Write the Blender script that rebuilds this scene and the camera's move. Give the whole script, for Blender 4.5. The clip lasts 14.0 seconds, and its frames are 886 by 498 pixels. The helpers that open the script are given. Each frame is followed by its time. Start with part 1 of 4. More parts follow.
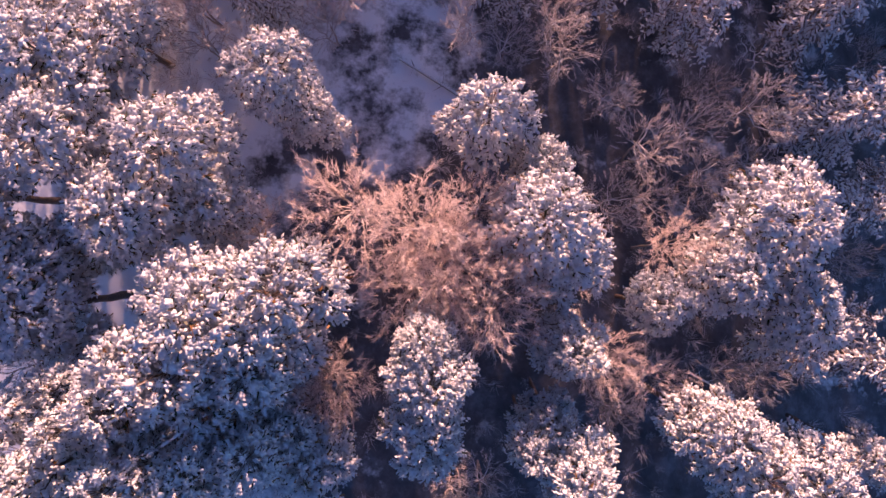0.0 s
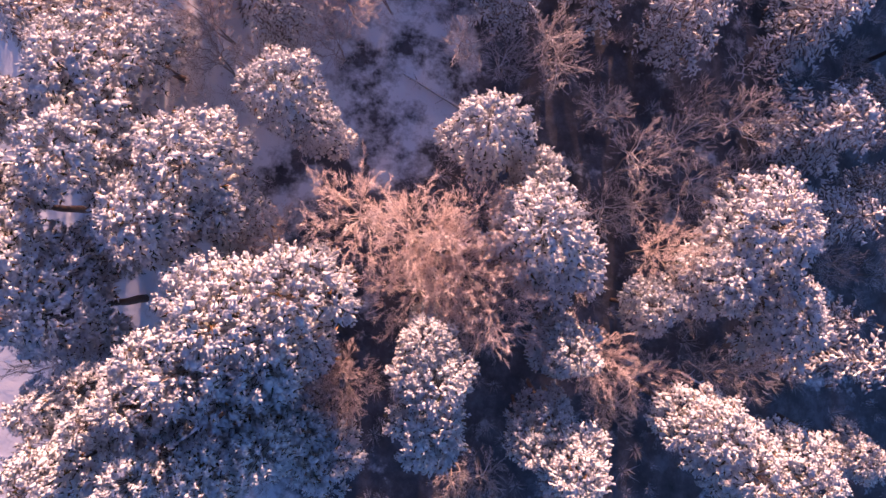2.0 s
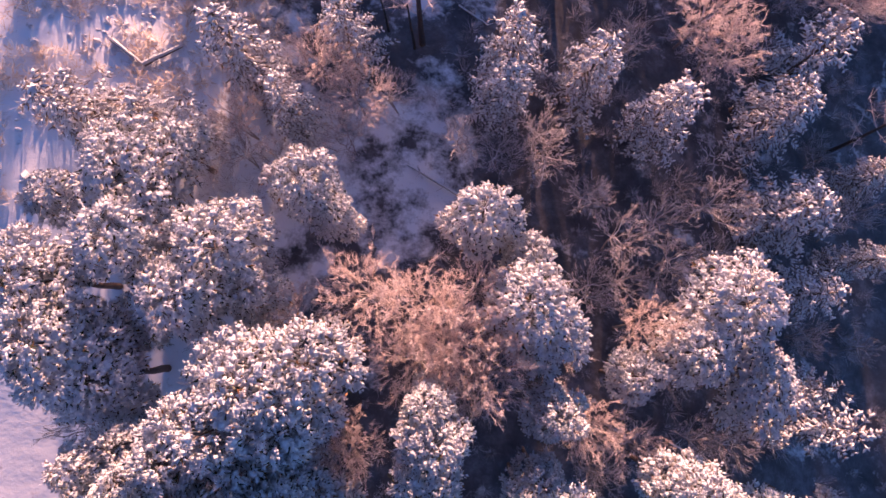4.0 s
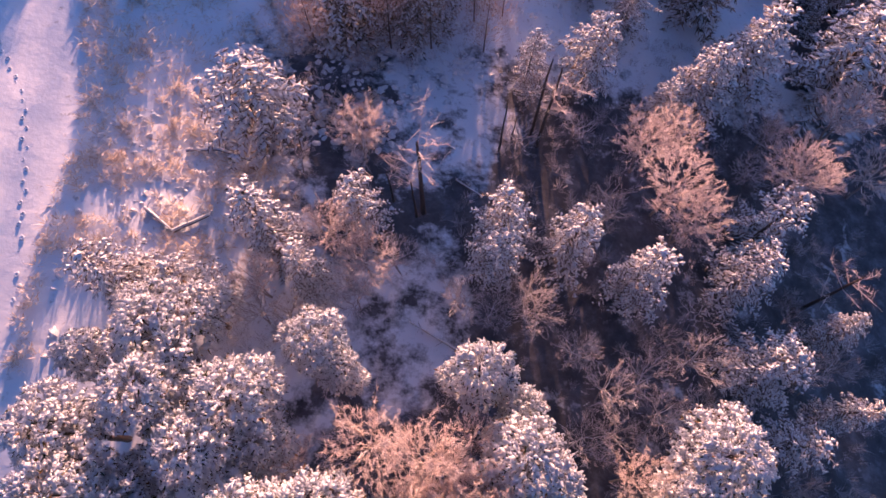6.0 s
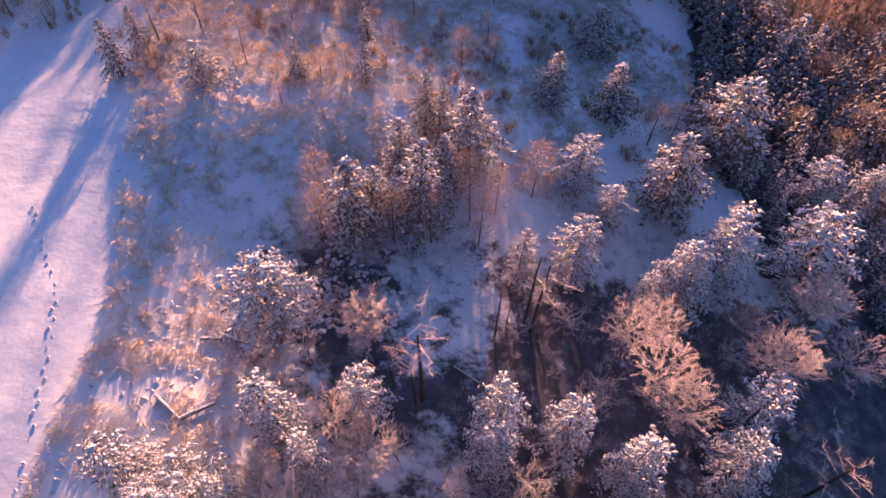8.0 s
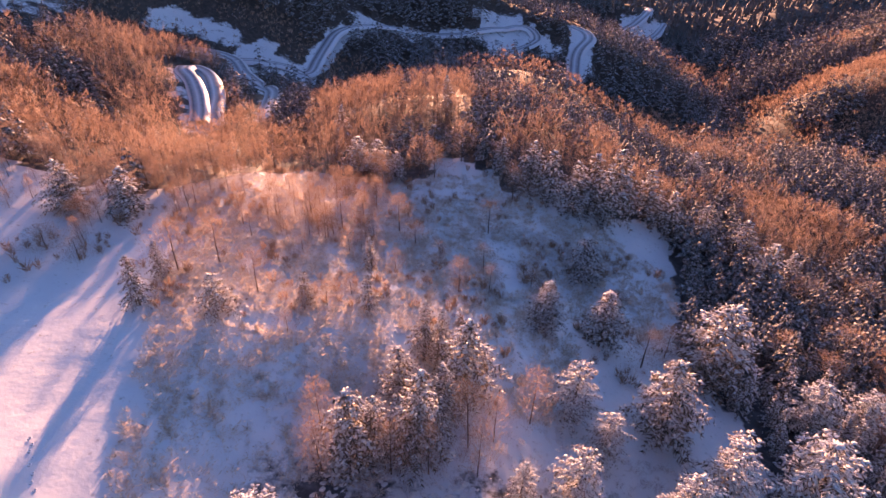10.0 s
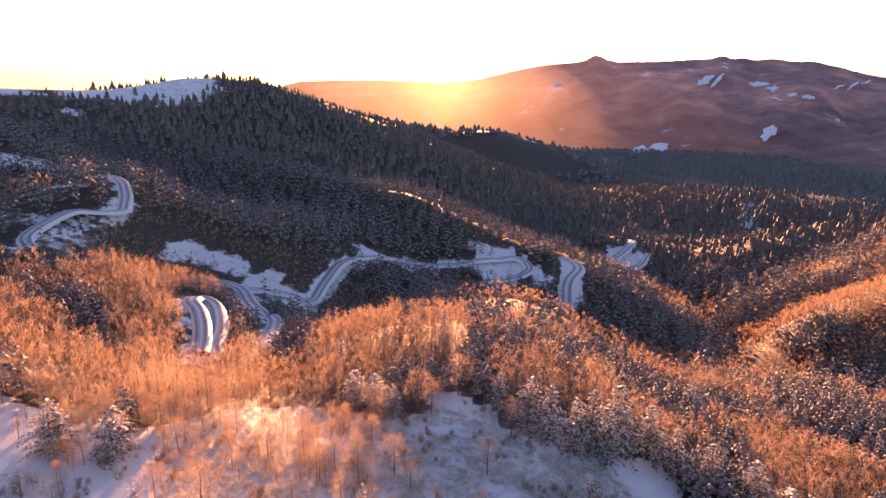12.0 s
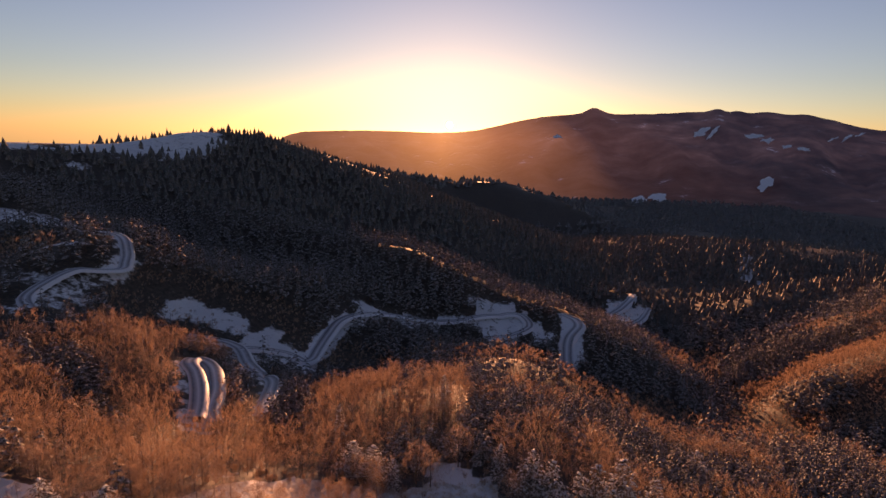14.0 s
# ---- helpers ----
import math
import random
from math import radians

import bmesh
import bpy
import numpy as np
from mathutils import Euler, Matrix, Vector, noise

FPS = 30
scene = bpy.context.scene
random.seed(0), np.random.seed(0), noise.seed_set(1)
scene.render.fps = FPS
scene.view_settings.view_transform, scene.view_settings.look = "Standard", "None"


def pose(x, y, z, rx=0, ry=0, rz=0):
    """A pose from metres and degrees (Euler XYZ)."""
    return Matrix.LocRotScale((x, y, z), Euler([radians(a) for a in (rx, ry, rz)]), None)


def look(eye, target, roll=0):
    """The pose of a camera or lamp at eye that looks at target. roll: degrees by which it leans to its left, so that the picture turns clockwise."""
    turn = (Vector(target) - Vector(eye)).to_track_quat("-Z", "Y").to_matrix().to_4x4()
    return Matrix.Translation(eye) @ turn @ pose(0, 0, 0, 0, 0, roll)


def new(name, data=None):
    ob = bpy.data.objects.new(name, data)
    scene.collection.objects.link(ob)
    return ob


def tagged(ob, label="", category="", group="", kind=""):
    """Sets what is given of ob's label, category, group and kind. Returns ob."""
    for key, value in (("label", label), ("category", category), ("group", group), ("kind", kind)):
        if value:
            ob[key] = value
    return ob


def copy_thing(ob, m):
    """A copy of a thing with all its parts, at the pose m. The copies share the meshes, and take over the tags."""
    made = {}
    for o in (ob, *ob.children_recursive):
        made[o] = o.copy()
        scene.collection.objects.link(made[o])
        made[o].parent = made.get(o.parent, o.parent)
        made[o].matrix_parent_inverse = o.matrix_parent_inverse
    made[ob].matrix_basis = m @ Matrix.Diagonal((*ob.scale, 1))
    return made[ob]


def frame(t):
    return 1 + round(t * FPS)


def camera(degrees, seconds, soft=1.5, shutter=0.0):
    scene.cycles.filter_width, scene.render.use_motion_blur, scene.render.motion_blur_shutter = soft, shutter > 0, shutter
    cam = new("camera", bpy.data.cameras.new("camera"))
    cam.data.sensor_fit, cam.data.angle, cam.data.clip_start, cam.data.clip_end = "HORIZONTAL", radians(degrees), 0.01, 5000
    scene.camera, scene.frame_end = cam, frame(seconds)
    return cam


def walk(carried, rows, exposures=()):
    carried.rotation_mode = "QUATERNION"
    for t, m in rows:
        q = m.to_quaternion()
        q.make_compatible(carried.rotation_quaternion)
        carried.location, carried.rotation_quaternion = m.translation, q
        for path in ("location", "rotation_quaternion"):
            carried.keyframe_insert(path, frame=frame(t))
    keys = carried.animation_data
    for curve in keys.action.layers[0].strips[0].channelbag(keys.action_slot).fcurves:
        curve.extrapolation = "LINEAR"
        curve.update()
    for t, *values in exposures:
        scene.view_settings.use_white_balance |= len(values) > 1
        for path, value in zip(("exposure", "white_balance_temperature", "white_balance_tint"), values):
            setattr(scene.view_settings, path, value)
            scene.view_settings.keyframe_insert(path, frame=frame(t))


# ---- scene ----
cam = camera(71.17, 14.0)

# seconds, place, then turn: yaw, pitch up from straight down, roll
PATH = [
    (0, 0.001, 0.000, 50.000, -0.000, 0.005, -0.022),
    (0.5, -0.029, -0.002, 50.263, 0.017, 0.152, -0.019),
    (1, -0.058, -0.036, 50.732, 0.016, 0.318, -0.017),
    (1.5, -0.078, -0.042, 51.406, 0.009, 0.482, -0.026),
    (2, -0.078, -0.023, 52.231, 0.067, 0.555, 0.037),
    (2.2, -0.079, -0.018, 52.597, 0.140, 0.604, 0.045),
    (4.3, -0.071, -0.360, 57.734, 0.021, 9.570, -0.041),
    (4.5, -0.086, -0.401, 58.120, -0.002, 10.951, -0.036),
    (5, -0.126, -0.509, 59.154, -0.053, 14.385, -0.026),
    (5.5, -0.173, -0.611, 60.264, -0.127, 17.827, -0.034),
    (6, -0.229, -0.690, 61.425, -0.204, 21.295, -0.041),
    (6.5, -0.291, -0.741, 62.627, -0.300, 24.816, -0.050),
    (7, -0.354, -0.761, 63.844, -0.353, 28.533, -0.021),
    (7.2, -0.377, -0.767, 64.342, -0.378, 30.093, -0.012),
    (9.3, -0.284, -0.551, 69.419, -0.524, 48.599, -0.092),
    (9.5, -0.305, -0.527, 69.870, -0.571, 50.501, -0.081),
    (10, -0.356, -0.468, 71.045, -0.648, 55.394, -0.050),
    (10.5, -0.406, -0.404, 72.274, -0.765, 60.330, -0.011),
    (11, -0.448, -0.323, 73.501, -0.852, 65.323, 0.019),
    (11.5, -0.502, -0.241, 74.833, -0.913, 70.279, 0.067),
    (12, -0.551, -0.160, 76.149, -1.013, 75.242, 0.099),
    (12.4, -0.578, -0.095, 77.080, -1.015, 79.240, 0.130),
    (12.5, -0.584, -0.079, 77.311, -1.016, 80.230, 0.139),
    (12.6, -0.590, -0.052, 77.560, -1.028, 80.215, 0.132),
    (13, -0.612, 0.055, 78.599, -1.075, 80.061, 0.105),
    (13.5, -0.637, 0.246, 80.238, -1.166, 79.862, 0.070),
    (14, -0.655, 0.489, 82.000, -1.251, 79.616, 0.036),
]
DOWN = pose(0, 0, 0, -90)
walk(cam, [(t, Matrix.Translation((x, y, z)) @ DOWN @ pose(0, 0, 0, 90 + p, r, w)) for t, x, y, z, w, p, r in PATH],
     [(0, 1.95, 5200, 38), (5, 2.05, 5300, 38), (7, 2.1, 5500, 40), (9.5, 2.3, 6000, 38), (11, 2.85, 6700, 40), (11.6, 3.25, 7300, 40), (12, 2.85, 8000, 42), (12.4, 2.2, 8200, 42), (12.6, 1.85, 8200, 42), (13.1, 1.35, 8200, 42), (14, 1.0, 8200, 42)])

# ---------------------------------------------------------------- light
SUN_ELEVATION, SUN_AZIMUTH = 4.3, 0.6
world = bpy.data.worlds.new("world")
scene.world = world
world.use_nodes = True
wn = world.node_tree.nodes
sky = wn.new("ShaderNodeTexSky")
sky.sky_type = "NISHITA"
sky.sun_disc = False
sky.sun_elevation, sky.sun_rotation = radians(3.0), radians(SUN_AZIMUTH)
sky.altitude, sky.air_density, sky.dust_density, sky.ozone_density = 1500, 1.0, 0.5, 2.6
wn["Background"].inputs["Strength"].default_value = 0.08
deep = wn.new("ShaderNodeGamma")
deep.inputs["Gamma"].default_value = 1.15
world.node_tree.links.new(sky.outputs["Color"], deep.inputs["Color"])
pale = wn.new("ShaderNodeHueSaturation")
pale.inputs["Saturation"].default_value = 0.88
world.node_tree.links.new(deep.outputs["Color"], pale.inputs["Color"])
world.node_tree.links.new(pale.outputs["Color"], wn["Background"].inputs["Color"])

lamp = bpy.data.lights.new("sun", "SUN")
lamp.energy, lamp.angle, lamp.color = 4.7, radians(1.4), (1.0, 0.53, 0.25)
sun = new("sun", lamp)
sun.matrix_world = look((0, 0, 0), (-math.sin(radians(SUN_AZIMUTH)), -math.cos(radians(SUN_AZIMUTH)), -math.tan(radians(SUN_ELEVATION))))


# ---------------------------------------------------------------- materials
def nodes_of(name):
    m = bpy.data.materials.new(name)
    m.use_nodes = True
    return m, m.node_tree.nodes, m.node_tree.links, m.node_tree.nodes["Principled BSDF"]


def noise_node(n, l, scale, detail=4.0, rough=0.55, space="Object"):
    co = n.new("ShaderNodeTexCoord")
    tex = n.new("ShaderNodeTexNoise")
    tex.inputs["Scale"].default_value, tex.inputs["Detail"].default_value, tex.inputs["Roughness"].default_value = scale, detail, rough
    l.new(co.outputs[space], tex.inputs["Vector"])
    return tex.outputs["Fac"]


def ramp_node(n, l, fac, stops):
    r = n.new("ShaderNodeValToRGB")
    e = r.color_ramp.elements
    while len(e) < len(stops):
        e.new(0.5)
    for k, (at, c) in enumerate(stops):
        e[k].position, e[k].color = at, (*c, 1)
    l.new(fac, r.inputs["Fac"])
    return r.outputs["Color"]


def mixed(n, l, fac, a, b, how="MIX"):
    m = n.new("ShaderNodeMix")
    m.data_type, m.blend_type = "RGBA", how
    for socket, value in ((m.inputs[0], fac), (m.inputs[6], a), (m.inputs[7], b)):
        if isinstance(value, (tuple, float, int)):
            socket.default_value = (*value, 1) if isinstance(value, tuple) else value
        else:
            l.new(value, socket)
    return m.outputs[2]


def bumped(n, l, b, fac, strength, distance):
    k = n.new("ShaderNodeBump")
    k.inputs["Strength"].default_value, k.inputs["Distance"].default_value = strength, distance
    l.new(fac, k.inputs["Height"])
    l.new(k.outputs["Normal"], b.inputs["Normal"])


def see_through(n, l, b, colour, share):
    """Lets part of the light pass through thin things: needles, twigs, loose snow."""
    t, mix = n.new("ShaderNodeBsdfTranslucent"), n.new("ShaderNodeMixShader")
    mix.inputs[0].default_value = share
    if isinstance(colour, tuple):
        t.inputs["Color"].default_value = (*colour, 1)
    else:
        l.new(colour, t.inputs["Color"])
    l.new(b.outputs[0], mix.inputs[1])
    l.new(t.outputs[0], mix.inputs[2])
    l.new(mix.outputs[0], n["Material Output"].inputs["Surface"])


def island(n):
    return n.new("ShaderNodeNewGeometry").outputs["Random Per Island"]


def upness(n, l, low, high):
    """0 to 1 as a face turns up to the sky."""
    g, s, m = n.new("ShaderNodeNewGeometry"), n.new("ShaderNodeSeparateXYZ"), n.new("ShaderNodeMapRange")
    l.new(g.outputs["Normal"], s.inputs[0])
    l.new(s.outputs["Z"], m.inputs["Value"])
    m.inputs["From Min"].default_value, m.inputs["From Max"].default_value = low, high
    return m.outputs["Result"]


def snow_ground():
    m, n, l, b = nodes_of("snow_ground")
    fine, broad, lump = noise_node(n, l, 1.3, 6, 0.65), noise_node(n, l, 0.09, 5, 0.6), noise_node(n, l, 0.5, 4, 0.6)
    snow = ramp_node(n, l, broad, [(0.3, (0.74, 0.76, 0.80)), (0.7, (0.87, 0.88, 0.89))])
    litter = ramp_node(n, l, noise_node(n, l, 5.0, 4), [(0.3, (0.10, 0.075, 0.055)), (0.7, (0.30, 0.22, 0.15))])
    where = ramp_node(n, l, fine, [(0.56, (0, 0, 0)), (0.72, (0.8, 0.8, 0.8))])
    patch = ramp_node(n, l, lump, [(0.46, (0, 0, 0)), (0.62, (1, 1, 1))])
    cover, split = n.new("ShaderNodeVertexColor"), n.new("ShaderNodeSeparateColor")
    cover.layer_name = "cover"
    l.new(cover.outputs["Color"], split.inputs[0])
    spots = mixed(n, l, split.outputs["Green"], mixed(n, l, 1.0, where, patch, "MULTIPLY"), (0.0, 0.0, 0.0))
    open_snow = mixed(n, l, spots, snow, litter)
    # under the woods: brush, fallen needles and twigs with snow between them, darkened to paint in shade
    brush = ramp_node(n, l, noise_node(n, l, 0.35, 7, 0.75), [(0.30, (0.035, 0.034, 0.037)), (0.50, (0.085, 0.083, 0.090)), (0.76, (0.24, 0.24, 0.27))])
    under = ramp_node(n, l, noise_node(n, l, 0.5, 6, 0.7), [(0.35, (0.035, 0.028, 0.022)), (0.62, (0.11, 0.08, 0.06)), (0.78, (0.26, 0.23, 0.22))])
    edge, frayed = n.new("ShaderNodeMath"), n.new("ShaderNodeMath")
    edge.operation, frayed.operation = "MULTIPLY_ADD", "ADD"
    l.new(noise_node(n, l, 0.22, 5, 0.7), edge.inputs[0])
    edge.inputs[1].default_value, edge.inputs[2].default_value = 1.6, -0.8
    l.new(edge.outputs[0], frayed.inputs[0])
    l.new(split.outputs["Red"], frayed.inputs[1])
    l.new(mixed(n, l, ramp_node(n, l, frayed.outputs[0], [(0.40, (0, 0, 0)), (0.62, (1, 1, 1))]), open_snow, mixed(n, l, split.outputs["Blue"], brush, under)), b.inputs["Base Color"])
    b.inputs["Roughness"].default_value = 0.75
    bumped(n, l, b, lump, 0.3, 0.3)
    return m


def crown_snow():
    m, n, l, b = nodes_of("crown_snow")
    snow = ramp_node(n, l, noise_node(n, l, 6.0, 3), [(0.3, (0.74, 0.75, 0.78)), (0.7, (0.90, 0.90, 0.90))])
    thin = ramp_node(n, l, noise_node(n, l, 13.0, 5, 0.7), [(0.57, (0.0, 0.0, 0.0)), (0.68, (0.7, 0.7, 0.7))])
    l.new(mixed(n, l, thin, snow, (0.36, 0.29, 0.22)), b.inputs["Base Color"])
    b.inputs["Roughness"].default_value = 0.7
    bumped(n, l, b, noise_node(n, l, 11.0, 6, 0.75), 0.7, 0.08)
    see_through(n, l, b, (0.85, 0.78, 0.70), 0.15)
    return m


def needle():
    m, n, l, b = nodes_of("needle")
    c = ramp_node(n, l, island(n), [(0.0, (0.030, 0.045, 0.022)), (0.6, (0.055, 0.065, 0.030)), (0.78, (0.16, 0.09, 0.03)), (1.0, (0.42, 0.20, 0.05))])
    l.new(c, b.inputs["Base Color"])
    b.inputs["Roughness"].default_value = 0.6
    see_through(n, l, b, c, 0.35)
    return m


def frosted_needle():
    m, n, l, b = nodes_of("frosted_needle")
    c = ramp_node(n, l, island(n), [(0.0, (0.035, 0.042, 0.025)), (0.35, (0.10, 0.075, 0.05)), (0.6, (0.28, 0.19, 0.13)), (1.0, (0.62, 0.53, 0.48))])
    l.new(c, b.inputs["Base Color"])
    b.inputs["Roughness"].default_value = 0.6
    see_through(n, l, b, c, 0.35)
    return m


def frost_twig(name, dark, light, share=0.25):
    m, n, l, b = nodes_of(name)
    c = ramp_node(n, l, island(n), [(0.0, dark), (1.0, light)])
    l.new(c, b.inputs["Base Color"])
    b.inputs["Roughness"].default_value = 0.6
    see_through(n, l, b, c, share)
    return m


def bark(name, dark, light, snowed=1.0):
    m, n, l, b = nodes_of(name)
    grain = noise_node(n, l, 9.0, 5, 0.7)
    c = ramp_node(n, l, grain, [(0.3, dark), (0.75, light)])
    snow = ramp_node(n, l, upness(n, l, 0.35, 0.8), [(0.0, (0, 0, 0)), (1.0, (snowed, snowed, snowed))])
    l.new(mixed(n, l, snow, c, (0.8, 0.8, 0.82)), b.inputs["Base Color"])
    b.inputs["Roughness"].default_value = 0.6
    bumped(n, l, b, grain, 0.6, 0.05)
    return m


def far_conifer():
    m, n, l, b = nodes_of("far_conifer")
    c = ramp_node(n, l, island(n), [(0.0, (0.028, 0.032, 0.024)), (0.6, (0.055, 0.047, 0.036)), (1.0, (0.11, 0.075, 0.05))])
    up, speck = upness(n, l, -0.1, 0.6), noise_node(n, l, 1.6, 4, 0.7)
    dust = mixed(n, l, 1.0, up, ramp_node(n, l, speck, [(0.44, (0.0, 0.0, 0.0)), (0.66, (0.78, 0.78, 0.78))]), "MULTIPLY")
    l.new(mixed(n, l, dust, c, (0.66, 0.67, 0.70)), b.inputs["Base Color"])
    b.inputs["Roughness"].default_value = 0.75
    see_through(n, l, b, (0.24, 0.15, 0.09), 0.05)
    return m


def road_snow():
    m, n, l, b = nodes_of("road_snow")
    co, s = n.new("ShaderNodeUVMap"), n.new("ShaderNodeSeparateXYZ")
    l.new(co.outputs["UV"], s.inputs[0])
    lanes = ramp_node(n, l, s.outputs["X"], [(0.05, (0.8, 0.8, 0.83)), (0.20, (0.16, 0.16, 0.18)), (0.38, (0.45, 0.45, 0.48)), (0.52, (0.78, 0.78, 0.82)), (0.76, (0.16, 0.16, 0.18)), (0.95, (0.8, 0.8, 0.83))])
    l.new(mixed(n, l, ramp_node(n, l, noise_node(n, l, 0.8, 4), [(0.4, (0, 0, 0)), (0.75, (0.4, 0.4, 0.4))]), lanes, (0.70, 0.70, 0.74)), b.inputs["Base Color"])
    b.inputs["Roughness"].default_value = 0.5
    return m


def far_hills():
    m, n, l, b = nodes_of("far_hills")
    woods = ramp_node(n, l, noise_node(n, l, 0.006, 7, 0.7), [(0.36, (0.025, 0.025, 0.035)), (0.56, (0.06, 0.055, 0.06)), (0.64, (0.11, 0.10, 0.11)), (0.68, (0.6, 0.6, 0.66))])
    l.new(woods, b.inputs["Base Color"])
    b.inputs["Roughness"].default_value = 1.0
    # emission paints the dawn haze: mottled slopes plus a warm band around the sun
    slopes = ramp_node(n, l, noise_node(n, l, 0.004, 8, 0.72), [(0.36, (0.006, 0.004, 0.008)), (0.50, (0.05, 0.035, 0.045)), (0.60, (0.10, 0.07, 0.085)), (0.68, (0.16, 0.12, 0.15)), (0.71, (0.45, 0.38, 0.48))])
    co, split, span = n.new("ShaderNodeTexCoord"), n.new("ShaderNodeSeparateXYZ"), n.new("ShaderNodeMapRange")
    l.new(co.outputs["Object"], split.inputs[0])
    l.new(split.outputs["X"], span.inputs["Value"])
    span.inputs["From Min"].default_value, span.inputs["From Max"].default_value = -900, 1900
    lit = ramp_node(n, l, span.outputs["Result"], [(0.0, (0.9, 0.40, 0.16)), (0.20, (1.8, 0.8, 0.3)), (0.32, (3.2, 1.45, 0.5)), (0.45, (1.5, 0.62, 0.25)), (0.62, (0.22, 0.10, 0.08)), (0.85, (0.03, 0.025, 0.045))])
    # the painted haze glow is strongest along the crest
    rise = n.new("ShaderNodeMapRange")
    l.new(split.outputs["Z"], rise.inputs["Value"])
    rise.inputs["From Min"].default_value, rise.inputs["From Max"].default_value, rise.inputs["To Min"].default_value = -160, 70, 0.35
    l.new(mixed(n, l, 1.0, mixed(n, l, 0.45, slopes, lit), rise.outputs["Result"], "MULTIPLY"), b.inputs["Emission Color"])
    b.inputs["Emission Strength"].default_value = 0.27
    return m


SNOW, CROWN_SNOW, NEEDLE, FROSTED_NEEDLE = snow_ground(), crown_snow(), needle(), frosted_needle()
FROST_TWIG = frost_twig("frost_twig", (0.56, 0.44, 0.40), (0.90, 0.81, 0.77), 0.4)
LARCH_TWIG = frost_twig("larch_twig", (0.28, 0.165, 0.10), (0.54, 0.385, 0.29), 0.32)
# undergrowth's own grey, also painting shade onto trees that are otherwise frost_twig pink
SHRUB_SHADE_TWIG = frost_twig("shrub_shade_twig", (0.30, 0.27, 0.28), (0.70, 0.67, 0.69))
GRASS = frost_twig("frost_grass", (0.52, 0.41, 0.31), (0.88, 0.80, 0.72), 0.4)
BARK, PALE_BARK, DEAD_WOOD = bark("bark", (0.05, 0.035, 0.028), (0.16, 0.10, 0.07)), bark("pale_bark", (0.16, 0.12, 0.10), (0.45, 0.38, 0.34)), bark("dead_wood", (0.03, 0.024, 0.022), (0.12, 0.085, 0.07))
LIMB = bark("limb_bark", (0.05, 0.035, 0.028), (0.15, 0.10, 0.07), 0.6)
FAR_CONIFER, ROAD_SNOW, FAR_HILLS = far_conifer(), road_snow(), far_hills()
SNOWFIELD = frost_twig("snowfield", (0.74, 0.75, 0.80), (0.82, 0.83, 0.86), 0.0)

# ---------------------------------------------------------------- ground
# hills: middle x, y; half widths; turn; height over the valley floor
VALLEY = -161.2
HILLS = [
    (-161.8, -269.9, 420.7, 388.5, 0.4, 122.7),
    (-141.6, 184.6, 154.9, 259.2, 5.6, 51.1),
    (3.2, 140.6, 48.9, 72.5, 12.7, 54.9),
    (-670.4, 1033.5, 318.7, 282.2, 88.5, 128.6),
    (-436.7, 557.2, 282.3, 337.1, -19.0, 151.5),
    (447.7, 431.6, 206.4, 74.8, 34.3, 82.4),
    (439.2, 202.0, 236.2, 172.9, 18.6, 65.7),
    (145.8, 564.8, 69.7, 42.4, 29.2, 45.8),
    (-113.1, 182.2, 39.9, 33.9, -24.4, -21.9),
    (-9.8, 88.3, 31.6, 59.9, -54.8, -41.2),
    (-27.5, 76.8, 21.5, 42.0, -73.2, 22.1),
    (129.6, -233.6, 293.4, 221.2, -11.1, 41.7),
    (507.1, 841.7, 386.2, 304.8, -38.9, 87.0),
    (-57.2, 33.6, 24.8, 21.2, 17.0, 11.3),
    (39.8, 66.3, 34.5, 67.0, 15.4, -14.8),
]
HILLS += [
    (-17.5, 164.5, 33.3, 33.8, -6.0, -30.5),
    (-158.7, 290.7, 33.8, 48.4, -0.7, 30.9),
    (-124.1, 279.4, 33.9, 39.2, -4.8, -51.7),
    (166.9, 350.6, 71.9, 33.9, -9.6, 38.5),
    (121.6, 362.4, 131.7, 47.2, -4.5, -22.0),
    (-42.8, 377.6, 43.6, 76.5, -8.0, 40.7),
    (-58.2, 298.0, 33.8, 74.1, -1.7, -42.1),
    (100.2, 517.0, 61.5, 87.2, -2.8, -12.6),
    (-314.8, 423.9, 143.4, 33.7, -32.9, 23.9),
    (47.7, 307.9, 33.9, 40.7, 19.0, 28.8),
    (-101.9, 266.2, 33.9, 105.3, -11.8, 32.1),
    (146.3, 406.4, 33.8, 136.8, 26.0, -34.4),
]
